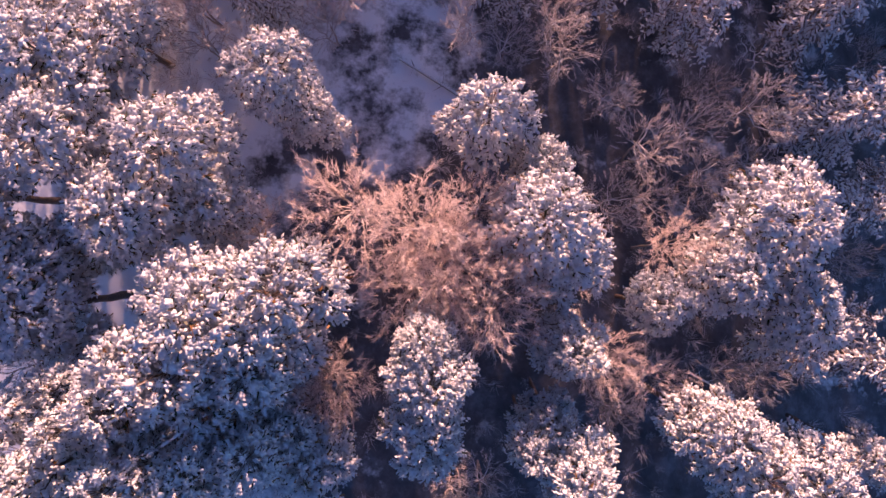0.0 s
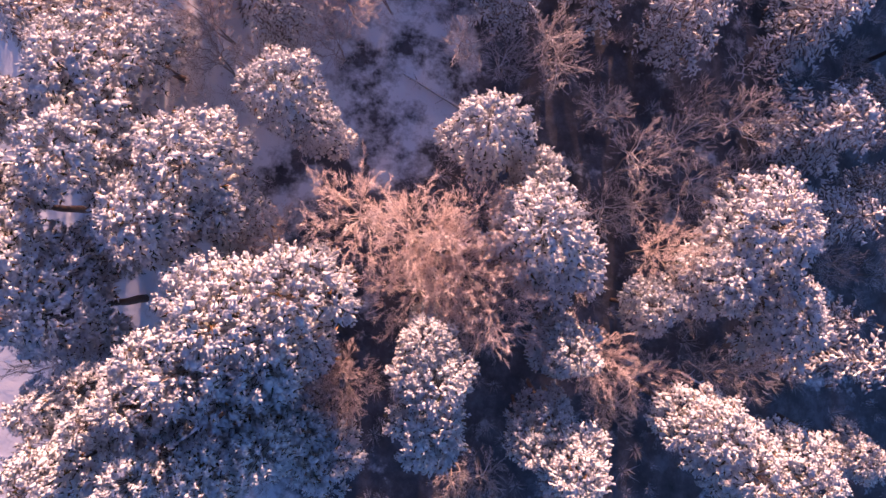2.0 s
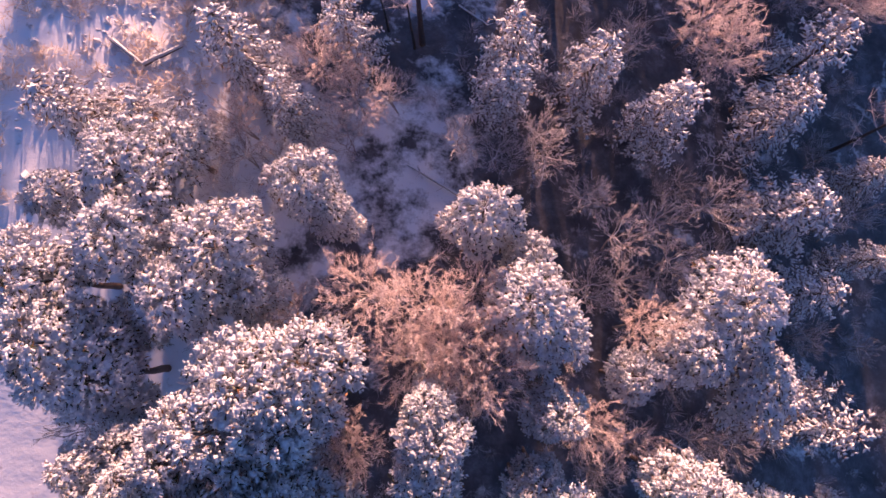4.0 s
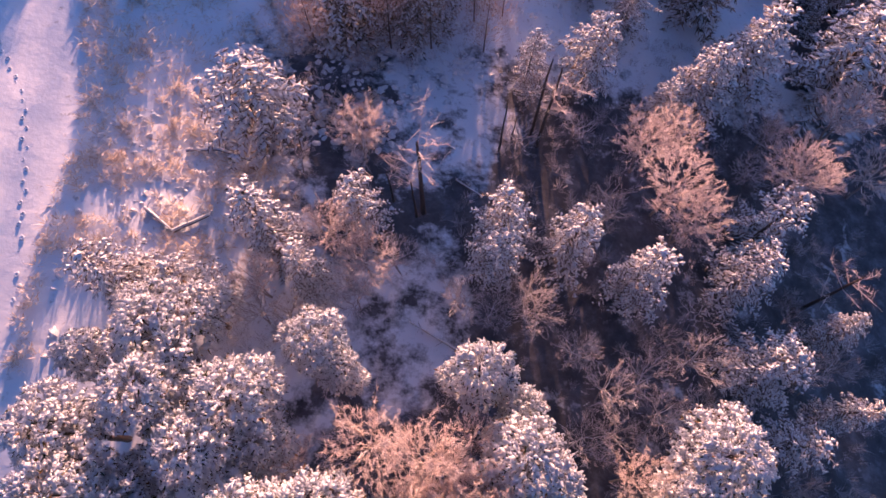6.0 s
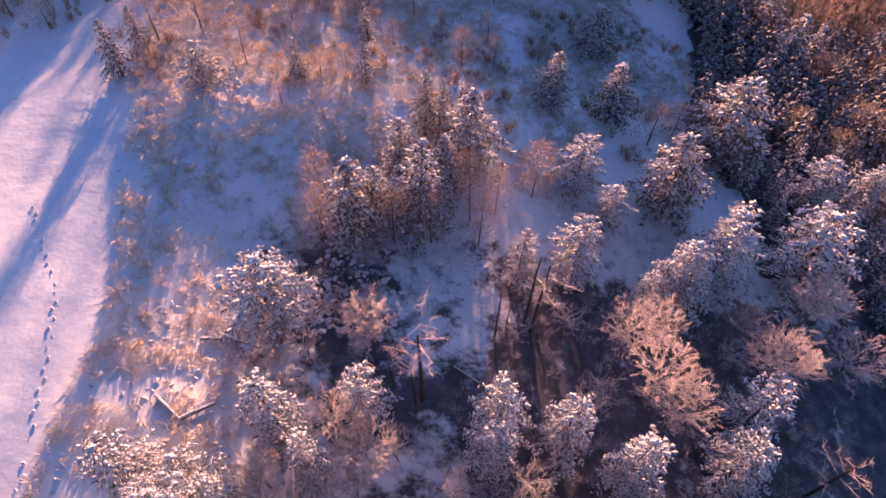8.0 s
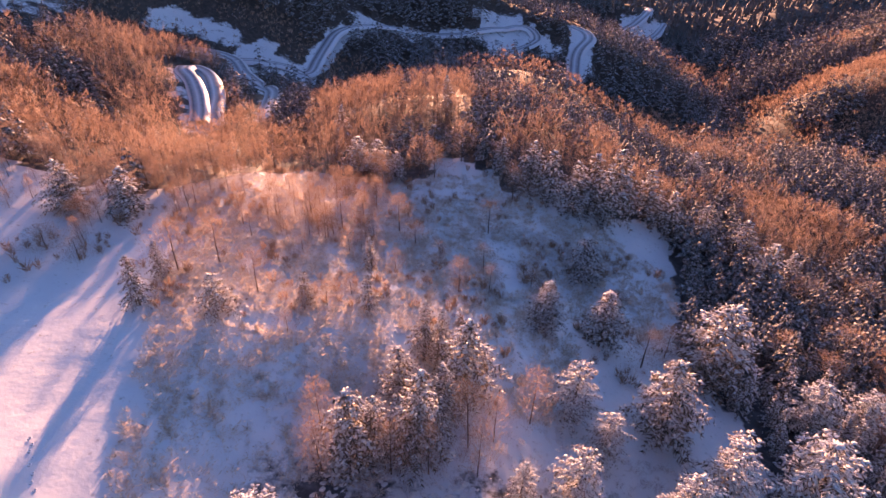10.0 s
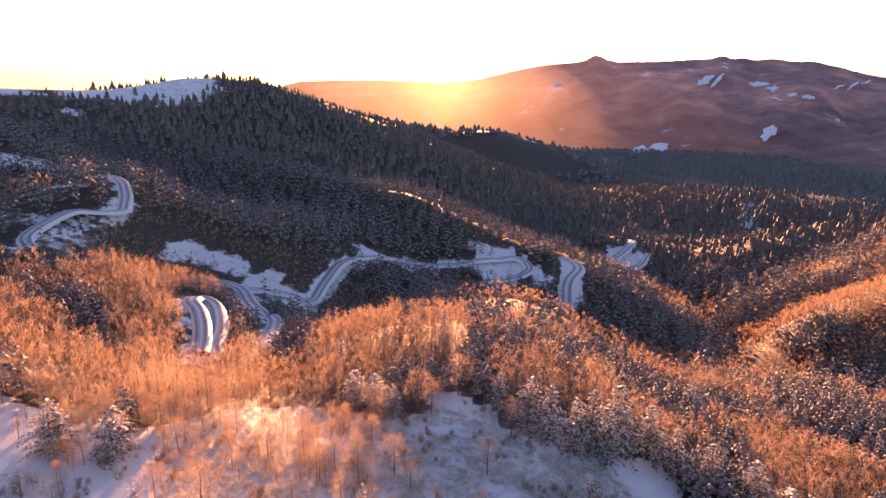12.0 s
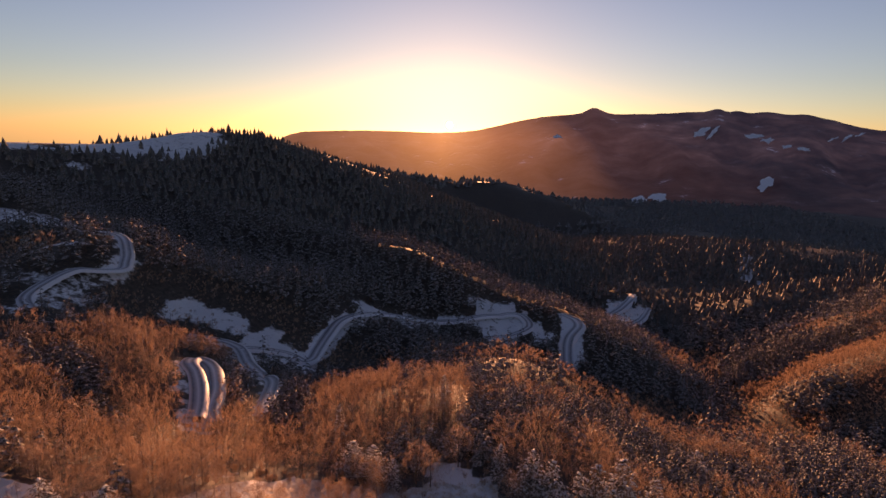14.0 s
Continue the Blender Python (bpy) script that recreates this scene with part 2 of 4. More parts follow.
# ridges: how steeply they fall, then the line of the crest
RIDGES = [
    (0.34, [(-414, 560, 64), (-390, 600, 65), (-358, 640, 68), (-332, 720, 73), (-299, 760, 78), (-275, 800, 78), (-243, 800, 75), (-199, 780, 59), (-160, 760, 43), (-121, 730, 26), (-77, 690, 6), (-49, 660, -6)]),
    (0.46, [(-317, 600, 27), (-250, 570, 27), (-200, 545, 16), (-132, 510, 8), (-82, 490, -1), (-35, 475, -4), (0, 455, -16), (37, 440, -30), (72, 420, -34), (86, 400, -39)]),
    (0.46, [(-274, 640, 25), (-204, 620, 19), (-157, 610, 15), (-127, 600, 11), (-86, 580, -3), (-58, 570, -10)]),
    (0.42, [(-217, 1080, 4), (-174, 1120, 22), (-135, 1130, 21), (-82, 1100, 5), (-21, 1060, -18), (45, 1000, -47), (104, 940, -73), (164, 880, -89), (196, 840, -97)]),
    (0.36, [(-162, 1600, -9), (-61, 1620, -25), (28, 1640, -39), (103, 1650, -33), (175, 1620, -41), (258, 1580, -59), (329, 1500, -90), (392, 1420, -113), (444, 1300, -115), (478, 1200, -118)]),
    (0.36, [(544, 1900, -204), (824, 1900, -191), (886, 1850, -166), (1031, 1800, -179), (1132, 1700, -175)]),
    (0.36, [(461, 600, -55), (395, 585, -55), (348, 570, -57), (288, 545, -64), (242, 520, -74), (213, 500, -83)]),
    (0.45, [(379, 470, -33), (332, 445, -45), (294, 430, -53), (250, 420, -68), (219, 412, -79), (193, 405, -91)]),
]


def height(x, y):
    """The lie of the land, without its small lumps. Takes numbers or arrays."""
    x, y = np.asarray(x, float), np.asarray(y, float)
    z = VALLEY + 0 * x
    for cx, cy, sx, sy, a, tall in HILLS:
        c, s = math.cos(radians(a)), math.sin(radians(a))
        u, w = ((x - cx) * c + (y - cy) * s) / sx, (-(x - cx) * s + (y - cy) * c) / sy
        z = z + tall * np.exp(-(u * u + w * w) / 2)
    for fall, crest in RIDGES:
        top = np.full(z.shape, -900.0)
        for (x0, y0, z0), (x1, y1, z1) in zip(crest, crest[1:]):
            dx, dy = x1 - x0, y1 - y0
            t = np.clip(((x - x0) * dx + (y - y0) * dy) / (dx * dx + dy * dy), 0, 1)
            away = np.sqrt((x - x0 - t * dx) ** 2 + (y - y0 - t * dy) ** 2 + 144)
            top = np.maximum(top, z0 + t * (z1 - z0) - fall * (away - 12))
        z = np.maximum(z, top) + 6 * np.log1p(np.exp(-np.abs(z - top) / 6))
    return z


def lumps(x, y):
    return 0.22 * noise.noise((x * 0.35, y * 0.35, 0.0)) + 0.10 * noise.noise((x * 1.1, y * 1.1, 5.0)) + 0.5 * noise.noise((x * 0.05, y * 0.05, 9.0))


def ground_at(x, y):
    return float(height(x, y)) + lumps(x, y)


def mesh_of(name, verts, faces, materials, face_material=None, smooth=False):
    me = bpy.data.meshes.new(name)
    verts, faces = np.asarray(verts, np.float32), np.asarray(faces, np.int32)
    k = faces.shape[1]
    me.vertices.add(len(verts))
    me.vertices.foreach_set("co", verts.ravel())
    me.loops.add(faces.size)
    me.loops.foreach_set("vertex_index", faces.ravel())
    me.polygons.add(len(faces))
    me.polygons.foreach_set("loop_start", np.arange(0, faces.size, k, dtype=np.int32))
    if face_material is not None:
        me.polygons.foreach_set("material_index", np.asarray(face_material, np.int32))
    me.polygons.foreach_set("use_smooth", np.full(len(faces), smooth))
    for m in materials:
        me.materials.append(m)
    me.update(calc_edges=True)
    me.validate()
    return me


ROADS = [
    (5.5, [(-80, 190), (-82, 198), (-86, 209), (-91, 219), (-96, 226), (-97, 235), (-92, 234), (-87, 227), (-81, 212), (-78, 198), (-74, 190)]),
    (6, [(-120, 284), (-108, 287), (-96, 284), (-85, 263), (-77, 252), (-73, 252), (-70, 247), (-67, 234), (-62, 205)]),
    (6, [(-96, 284), (-82, 291), (-73, 295), (-65, 296), (-63, 310), (-61, 324), (-57, 343), (-47, 360), (-28, 377), (-3, 390), (12, 394), (27, 402), (43, 409), (55, 407), (60, 398), (55, 392), (44, 388), (30, 382)]),
    (8, [(84, 411), (91, 405), (91, 392), (83, 380), (80, 370), (77, 350)]),
    (8, [(189, 581), (176, 558), (164, 543), (153, 533), (160, 523), (178, 533), (193, 555)]),
    (12, [(429, 850), (376, 744), (375, 725), (387, 699)]),
    (5.5, [(-275, 378), (-250, 374), (-228, 368), (-200, 352), (-174, 331), (-161, 312), (-157, 302), (-156, 296), (-161, 288), (-169, 279), (-172, 264), (-171, 248), (-164, 240)]),
]
ROAD_DOTS = np.array([(x0 + (x1 - x0) * t, y0 + (y1 - y0) * t) for _, line in ROADS for (x0, y0), (x1, y1) in zip(line, line[1:]) for t in (0, 0.2, 0.4, 0.6, 0.8)])


# open snow among the woods: middle, half widths
CLEARINGS = [
    (-127, 300, 12, 9), (-117, 304, 12, 10), (-105, 301, 12, 9), (-94, 300, 12, 8), (-82, 301, 10, 6), (-192, 308, 14, 7), (-186, 266, 9, 8), (-240, 366, 34, 9), (-31, 374, 22, 8),
    (36, 422, 18, 9), (42, 401, 20, 10), (67, 387, 7, 9), (164, 541, 18, 14), (-326, 568, 14, 10), (303, 501, 22, 7), (86, 385, 8, 26),
    (-420, 590, 60, 34), (-362, 640, 60, 40), (-318, 700, 52, 44), (-290, 745, 40, 34), (-480, 560, 60, 40), (-160, 262, 8, 16),
]
MEADOW = [(-28, 92, 40, 62), (-45, 55, 34, 42), (2, 120, 16, 40), (30, 118, 26, 24), (5, 90, 22, 40)]


def open_land(x, y):
    if y > 180 and ((ROAD_DOTS[:, 0] - x) ** 2 + (ROAD_DOTS[:, 1] - y) ** 2).min() < (4.5 if y < 300 else 5.5) ** 2:
        return True
    if 180 < y < 300 and (((ROAD_DOTS[:, 0] - x) / 4) ** 2 + ((ROAD_DOTS[:, 1] - y - 6) / 9) ** 2).min() < 1:
        return True  # the verge cut back below the hairpins
    return any(((x - cx) / a) ** 2 + ((y - cy) / b) ** 2 < 1 + 0.9 * noise.noise((x * 0.10, y * 0.10, 4.0)) for cx, cy, a, b in CLEARINGS)


def in_meadow(x, y):
    return any(((x - cx) / a) ** 2 + ((y - cy) / b) ** 2 < 1 + 0.7 * noise.noise((x * 0.07, y * 0.07, 14.0)) for cx, cy, a, b in MEADOW)


def on_spur(x, y):
    wob = 14 * noise.noise((x * 0.05, y * 0.05, 1.0)) + 16 * noise.noise((x * 0.13, y * 0.13, 1.0))
    return not in_meadow(x, y) and y + wob > 110 + 0.16 * abs(x) * (1 if x < 0 else 0.2) and not (0 < x < 70 and y + wob < 146)


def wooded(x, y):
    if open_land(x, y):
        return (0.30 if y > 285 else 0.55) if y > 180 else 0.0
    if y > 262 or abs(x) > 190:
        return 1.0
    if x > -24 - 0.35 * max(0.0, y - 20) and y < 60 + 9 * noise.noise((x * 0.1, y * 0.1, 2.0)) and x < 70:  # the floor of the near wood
        # bare spots get some of the dark cover too, standing in for shade
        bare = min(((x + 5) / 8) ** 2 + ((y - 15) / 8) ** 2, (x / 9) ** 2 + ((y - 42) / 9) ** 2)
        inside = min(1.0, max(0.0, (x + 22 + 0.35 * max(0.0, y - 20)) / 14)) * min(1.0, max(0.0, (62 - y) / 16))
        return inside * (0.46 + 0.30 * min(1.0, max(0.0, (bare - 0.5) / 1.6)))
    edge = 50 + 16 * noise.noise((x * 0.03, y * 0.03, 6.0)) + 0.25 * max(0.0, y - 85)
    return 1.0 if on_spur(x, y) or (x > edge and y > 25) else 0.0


N_GRID = 310
steps = np.linspace(-1, 1, N_GRID)
gx = 45 * np.sinh(5.34 * steps)
gy = 70 + 45 * np.sinh(5.34 * steps)
GX, GY = np.meshgrid(gx, gy)
GZ, cover = height(GX, GY), np.zeros((N_GRID, N_GRID, 4), np.float32)
for j in range(N_GRID):
    for i in range(N_GRID):
        px, py = gx[i], gy[j]
        if abs(px) < 500 and -200 < py < 520:
            GZ[j, i] += lumps(px, py)
        else:
            GZ[j, i] += 9 * noise.fractal((px * 0.004, py * 0.004, 2.0), 1.0, 2.0, 5)
        # how much brush, leaf litter and painted shade the woods put on the snow, and where the snow is swept clean
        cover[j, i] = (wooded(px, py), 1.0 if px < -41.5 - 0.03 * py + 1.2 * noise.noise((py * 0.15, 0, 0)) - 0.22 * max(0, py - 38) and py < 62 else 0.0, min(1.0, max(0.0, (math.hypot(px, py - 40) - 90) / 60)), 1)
cell = np.arange(N_GRID - 1)
a = (cell[:, None] * N_GRID + cell[None, :]).ravel()
quads = np.stack([a, a + 1, a + N_GRID + 1, a + N_GRID], 1)
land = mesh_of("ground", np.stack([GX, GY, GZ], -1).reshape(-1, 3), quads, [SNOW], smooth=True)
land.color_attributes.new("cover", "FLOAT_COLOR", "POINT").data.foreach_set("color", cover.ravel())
tagged(new("ground", land), "snow-covered hillside and valley floor with brown litter, its colour darkened for shade under the woods", "ground", kind="structure")


def ribbon(name, points, width, material, label, category, lift=0.35, kind="structure"):
    """A strip along a smooth line through the points, laid on the land."""
    pts = [Vector((x, y, 0)) for x, y in points]
    line = []
    for k in range(len(pts) - 1):
        p0, p1, p2, p3 = pts[max(k - 1, 0)], pts[k], pts[k + 1], pts[min(k + 2, len(pts) - 1)]
        for s in range(8):
            t = s / 8
            line.append(0.5 * ((2 * p1) + (p2 - p0) * t + (2 * p0 - 5 * p1 + 4 * p2 - p3) * t * t + (3 * p1 - p0 - 3 * p2 + p3) * t ** 3))
    line.append(pts[-1])
    bm = bmesh.new()
    uv = bm.loops.layers.uv.new("UVMap")
    rows, far = [], 0.0
    for k, p in enumerate(line):
        d = (line[min(k + 1, len(line) - 1)] - line[max(k - 1, 0)]).normalized()
        side = Vector((d.y, -d.x, 0)) * width / 2
        far += (p - line[k - 1]).length if k else 0
        z = max(float(height(q.x, q.y)) for q in (p - side, p, p + side)) + lift
        top = [bm.verts.new((p + side * s).to_tuple()[:2] + (z,)) for s in (-1, -0.4, 0.4, 1)]
        edge = [bm.verts.new((p + side * s * 1.35).to_tuple()[:2] + (z - 1.4,)) for s in (-1, 1)]
        rows.append(([edge[0], *top, edge[1]], far))
    across = (-0.2, 0.0, 0.3, 0.7, 1.0, 1.2)
    for (r0, f0), (r1, f1) in zip(rows, rows[1:]):
        for k in range(5):
            f = bm.faces.new((r0[k], r0[k + 1], r1[k + 1], r1[k]))
            f.smooth = True
            for loop, (u, v) in zip(f.loops, ((across[k], f0), (across[k + 1], f0), (across[k + 1], f1), (across[k], f1))):
                loop[uv].uv = (u, v * 0.1)
    me = bpy.data.meshes.new(name)
    bm.to_mesh(me)
    bm.free()
    me.materials.append(material)
    return tagged(new(name, me), label, category, kind=kind)


for width, line in ROADS:
    ribbon("road", line, width, ROAD_SNOW, "winding mountain road under packed snow with grey wheel tracks", "road")


# ---------------------------------------------------------------- far mountains
def bell(x, at, wide):
    return math.exp(-((x - at) / wide) ** 2)


# bearing, share of the way up, half width in degrees, height, slant
SNOWFIELDS = [
    (17.6, 0.05, 0.9, 1.1, 0.3), (19.2, 0.10, 0.9, 0.9, 0.3), (27.6, 0.25, 0.7, 1.0, 0.1), (22.2, 0.72, 0.7, 1.0, 0.3), (23.2, 0.71, 0.25, 1.1, 0.4), (26.3, 0.74, 0.9, 0.6, 0.2), (27.3, 0.68, 0.6, 0.8, 0.2),
    (32.8, 0.84, 0.16, 1.2, 0.4), (33.5, 0.9, 0.16, 1.0, 0.4), (31.8, 0.78, 0.16, 0.9, 0.5), (30.0, 0.55, 0.5, 0.4, 0.3), (28.8, 0.6, 0.5, 0.35, 0.2), (10.4, 0.62, 0.5, 0.7, -0.3),
]


def far_crest(az):
    """How far the skyline stands over level, in degrees, by the bearing."""
    e = 0.05 + 0.25 * bell(az, -6, 6) - 3.2 / (1 + math.exp((az + 15.5) / 0.8))
    e += 1.9 / (1 + math.exp(-(az - 5.2) / 1.9)) * (1 - 0.62 / (1 + math.exp(-(az - 32.5) / 1.0)))
    e += 0.55 * bell(az, 13.4, 0.9) + 0.25 * bell(az, 22.6, 3.5) + 0.28 * bell(az, 23.4, 0.6) + 0.18 * bell(az, 25.0, 0.5) + 0.22 * bell(az, 27.2, 1.2) + 0.15 * bell(az, 29.8, 0.8)
    e += 0.22 / (1 + math.exp(-(az - 9.0) / 1.5))
    return e + 0.05 * noise.noise((az * 1.4, 0.0, 3.0)) + 0.03 * noise.noise((az * 5.0, 0.0, 3.0))


def far_slope(az, s):
    """A place on the far range: its bearing, and how far up from foot to crest."""
    s = min(1.0, max(0.0, s))
    d, crest, foot = 2500 + 2000 * s, 82.0 + 4500 * math.tan(radians(far_crest(az))), -175.0
    ridge = noise.fractal((az * 0.16, s * 2.2, 1.0), 1.0, 2.0, 5)
    spur = noise.fractal((az * 0.45 + 3 * s, s * 1.2, 6.0), 1.0, 2.0, 4)
    z = foot + (crest - foot) * (s ** 1.25) + (30 * ridge + 26 * spur) * math.sin(math.pi * s) + (10 * ridge if s < 0.9 else 0)
    return Vector((d * math.sin(radians(az)), d * math.cos(radians(az)), crest if s >= 1 else z))


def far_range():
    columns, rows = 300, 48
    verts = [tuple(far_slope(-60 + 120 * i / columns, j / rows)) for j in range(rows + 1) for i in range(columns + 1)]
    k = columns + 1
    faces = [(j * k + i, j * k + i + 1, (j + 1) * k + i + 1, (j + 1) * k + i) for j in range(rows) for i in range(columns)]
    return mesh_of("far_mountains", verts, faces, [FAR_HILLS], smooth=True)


def snowfield(az, s, wide, high, lean):
    """An open field of snow on the far slopes, with a ragged edge."""
    hub = far_slope(az, s)
    verts, n = [hub * 0.985 - hub], 22
    for k in range(n):
        t = 6.2832 * k / n
        g = 0.75 + 0.55 * noise.noise((math.cos(t) * 1.7 + az, math.sin(t) * 1.7, s * 9))
        u, w = math.cos(t) * wide * g, math.sin(t) * high * g
        verts.append(far_slope(az + u + lean * w, s + w * 0.06) * 0.985 - hub)
    ob = new("snowfield", mesh_of("snowfield", [tuple(v) for v in verts], [(0, k + 1, (k + 1) % n + 1) for k in range(n)], [SNOWFIELD], smooth=True))
    ob.location = hub
    return tagged(ob, "pale open snowfield on the distant wooded slope", "snow", "snowfields on the far range")


tagged(new("backdrop", far_range()), "distant mountain range with snow patches, its dawn haze painted on as glow", "mountains", kind="structure")
for field in SNOWFIELDS:
    snowfield(*field)


# ---------------------------------------------------------------- tree building
class Heap:
    """Collects triangles."""

    def __init__(self):
        self.v, self.f = [], []

    def tri(self, p, q, r):
        k = len(self.v)
        self.v += [p, q, r]
        self.f.append((k, k + 1, k + 2))

    def blade(self, p, q, w):
        """A thin flat twig or needle from p to q."""
        d = q - p
        side = d.cross(Vector((random.uniform(-1, 1), random.uniform(-1, 1), random.uniform(-1, 1))))
        if side.length > 1e-6:
            side = side.normalized() * w * 0.5
            self.tri(p - side, p + side, q)

    def tube(self, line, radii, sides=6):
        k0 = len(self.v)
        for n, (p, r) in enumerate(zip(line, radii)):
            d = (line[min(n + 1, len(line) - 1)] - line[max(n - 1, 0)]).normalized()
            a = d.orthogonal().normalized()
            b = d.cross(a)
            for s in range(sides):
                t = 2 * math.pi * s / sides
                self.v.append(p + (a * math.cos(t) + b * math.sin(t)) * r)
        for n in range(len(line) - 1):
            for s in range(sides):
                i, j = k0 + n * sides + s, k0 + n * sides + (s + 1) % sides
                self.f += [(i, j, j + sides), (i, j + sides, i + sides)]

    def puff(self, p, d, long, wide, thick, ring=6):
        """A soft lump of snow that lies along d."""
        d = Vector((d.x, d.y, d.z)).normalized()
        side = d.cross(Vector((0, 0, 1)))
        side = side.normalized() if side.length > 1e-4 else Vector((1, 0, 0))
        up = side.cross(d).normalized()
        k = len(self.v)
        self.v.append(p + up * thick * random.uniform(0.8, 1.2) + d * long * random.uniform(-0.1, 0.15))
        turn = random.uniform(0, 1)
        for s in range(ring):
            t = 2 * math.pi * (s + turn) / ring
            g = random.uniform(0.75, 1.2)
            self.v.append(p + d * math.cos(t) * long * 0.5 * g + side * math.sin(t) * wide * 0.5 * g + up * thick * random.uniform(-0.25, 0.25))
        self.v.append(p - up * thick * 0.45)
        for s in range(ring):
            i, j = k + 1 + s, k + 1 + (s + 1) % ring
            self.f += [(k, i, j), (k + ring + 1, j, i)]

    def finger(self, p, d, long, wide, thick):
        """A small ridge of snow along one spray of needles."""
        d = d.normalized()
        side = d.cross(Vector((0, 0, 1)))
        side = side.normalized() if side.length > 1e-4 else Vector((1, 0, 0))
        up = side.cross(d)
        k = len(self.v)
        w = side * wide * 0.5
        self.v += [p, p + d * long * 0.5 + w * random.uniform(0.7, 1.3) - up * thick * 0.3, p + d * long * 0.55 - w * random.uniform(0.7, 1.3) - up * thick * 0.3, p + d * long - up * thick * 0.2, p + d * long * 0.5 + up * thick]
        self.f += [(k, k + 1, k + 4), (k + 1, k + 3, k + 4), (k + 3, k + 2, k + 4), (k + 2, k, k + 4)]

    def mesh(self, name, material, smooth=False):
        return mesh_of(name, [tuple(p) for p in self.v], self.f, [material], smooth=smooth)


def part(name, heap, material, parent, label="", smooth=False, kind=""):
    ob = new(name, heap.mesh(name, material, smooth))
    ob.parent = parent
    return tagged(ob, label, kind=kind)


def bent(p, q, sag, steps=4, wob=0.0):
    """A line from p to q that sags in the middle and wobbles."""
    out = []
    for k in range(steps + 1):
        t = k / steps
        w = Vector((random.uniform(-wob, wob), random.uniform(-wob, wob), random.uniform(-wob, wob))) * (t * (1.2 - t))
        out.append(p.lerp(q, t) + Vector((0, 0, -sag * 4 * t * (1 - t))) + w)
    return out


def conifer(name, h, r, whorls, arms, snowy, label, droop=0.35, taper=0.75, spray=0.42):
    """A spruce or fan-branched pine: whorls of long boughs, sprays to both sides of each, snow on every spray."""
    root = tagged(new(name), label, "tree")
    wood, limbs, green, white = Heap(), Heap(), Heap(), Heap()
    lean = Vector((random.uniform(-0.4, 0.4), random.uniform(-0.4, 0.4), 0))
    axis = [Vector((0, 0, -0.6)) + lean * (k / 8) ** 2 + Vector((random.uniform(-0.05, 0.05), random.uniform(-0.05, 0.05), (h + 0.3) * k / 8)) for k in range(9)]
    wood.tube(axis, [0.015 * h * (1 - k / 8.6) + 0.02 for k in range(9)], 8)
    lobes = [random.uniform(0.72, 1.2) for _ in range(5)]
    for w in range(whorls):
        q = w / (whorls - 1)
        for n in range(arms):
            t = min(0.985, 0.10 + 0.88 * q ** 0.9 + random.uniform(-0.03, 0.03))
            az = w * 2.39996 + n * 6.2832 / arms + random.uniform(-0.35, 0.35)
            reach = (r * (1.0 - q) ** taper * (0.72 + 0.28 * min(1.0, q * 5)) + 0.06 * r) * random.uniform(0.68, 1.12) * lobes[int(az / 6.2832 * 5) % 5]
            out, across = Vector((math.cos(az), math.sin(az), 0)), Vector((-math.sin(az), math.cos(az), 0))
            base = lean * t * t + Vector((0, 0, t * h))
            rise = -droop + 0.75 * q * q
            line = bent(base, base + out * reach + Vector((0, 0, rise * reach)), -0.09 * reach, 5, 0.08 * reach)
            limbs.tube(line, [0.045 * (1 - k / 5.6) * min(1, reach / 2) + 0.008 for k in range(6)], 3)
            steps = max(2, int(reach / spray))
            for k in range(steps):
                u = 0.16 + 0.84 * (k + random.uniform(0.2, 0.9)) / steps
                i = min(int(u * 5), 4)
                p = line[i].lerp(line[i + 1], min(1.0, u * 5 - i))
                if random.random() < 0.45 * snowy:
                    white.puff(p + Vector((0, 0, 0.05)), out + Vector((0, 0, rise)), spray * random.uniform(1.0, 1.6), spray * random.uniform(0.45, 0.8), spray * 0.26, 5)
                for side in (-1, 1):
                    long = (0.13 * reach * (1.15 - u) + spray * 0.75) * random.uniform(0.7, 1.3)
                    d = (out * random.uniform(0.4, 0.9) + across * side + Vector((0, 0, random.uniform(-0.55, 0.05)))).normalized()
                    for _ in range(3):
                        e = (d + Vector((random.uniform(-0.4, 0.4), random.uniform(-0.4, 0.4), random.uniform(-1.1, 0.0)))).normalized()
                        green.blade(p, p + e * long * random.uniform(0.8, 1.3), spray * 0.34)
                    if random.random() < snowy:
                        white.finger(p + Vector((0, 0, 0.03)), d, long, spray * random.uniform(0.28, 0.52), spray * random.uniform(0.12, 0.24))
    part("trunk", wood, BARK, root, smooth=True)
    part("branchwork", limbs, LIMB, root, "snow-dusted dark limbs", kind="stuff")
    part("crown", green, FROSTED_NEEDLE, root, "dark green needles with brown and frosted sprays", kind="stuff")
    part("snow", white, CROWN_SNOW, root, "white snow lying on the boughs", smooth=True, kind="stuff")
    root["size"] = (h, r)
    return root


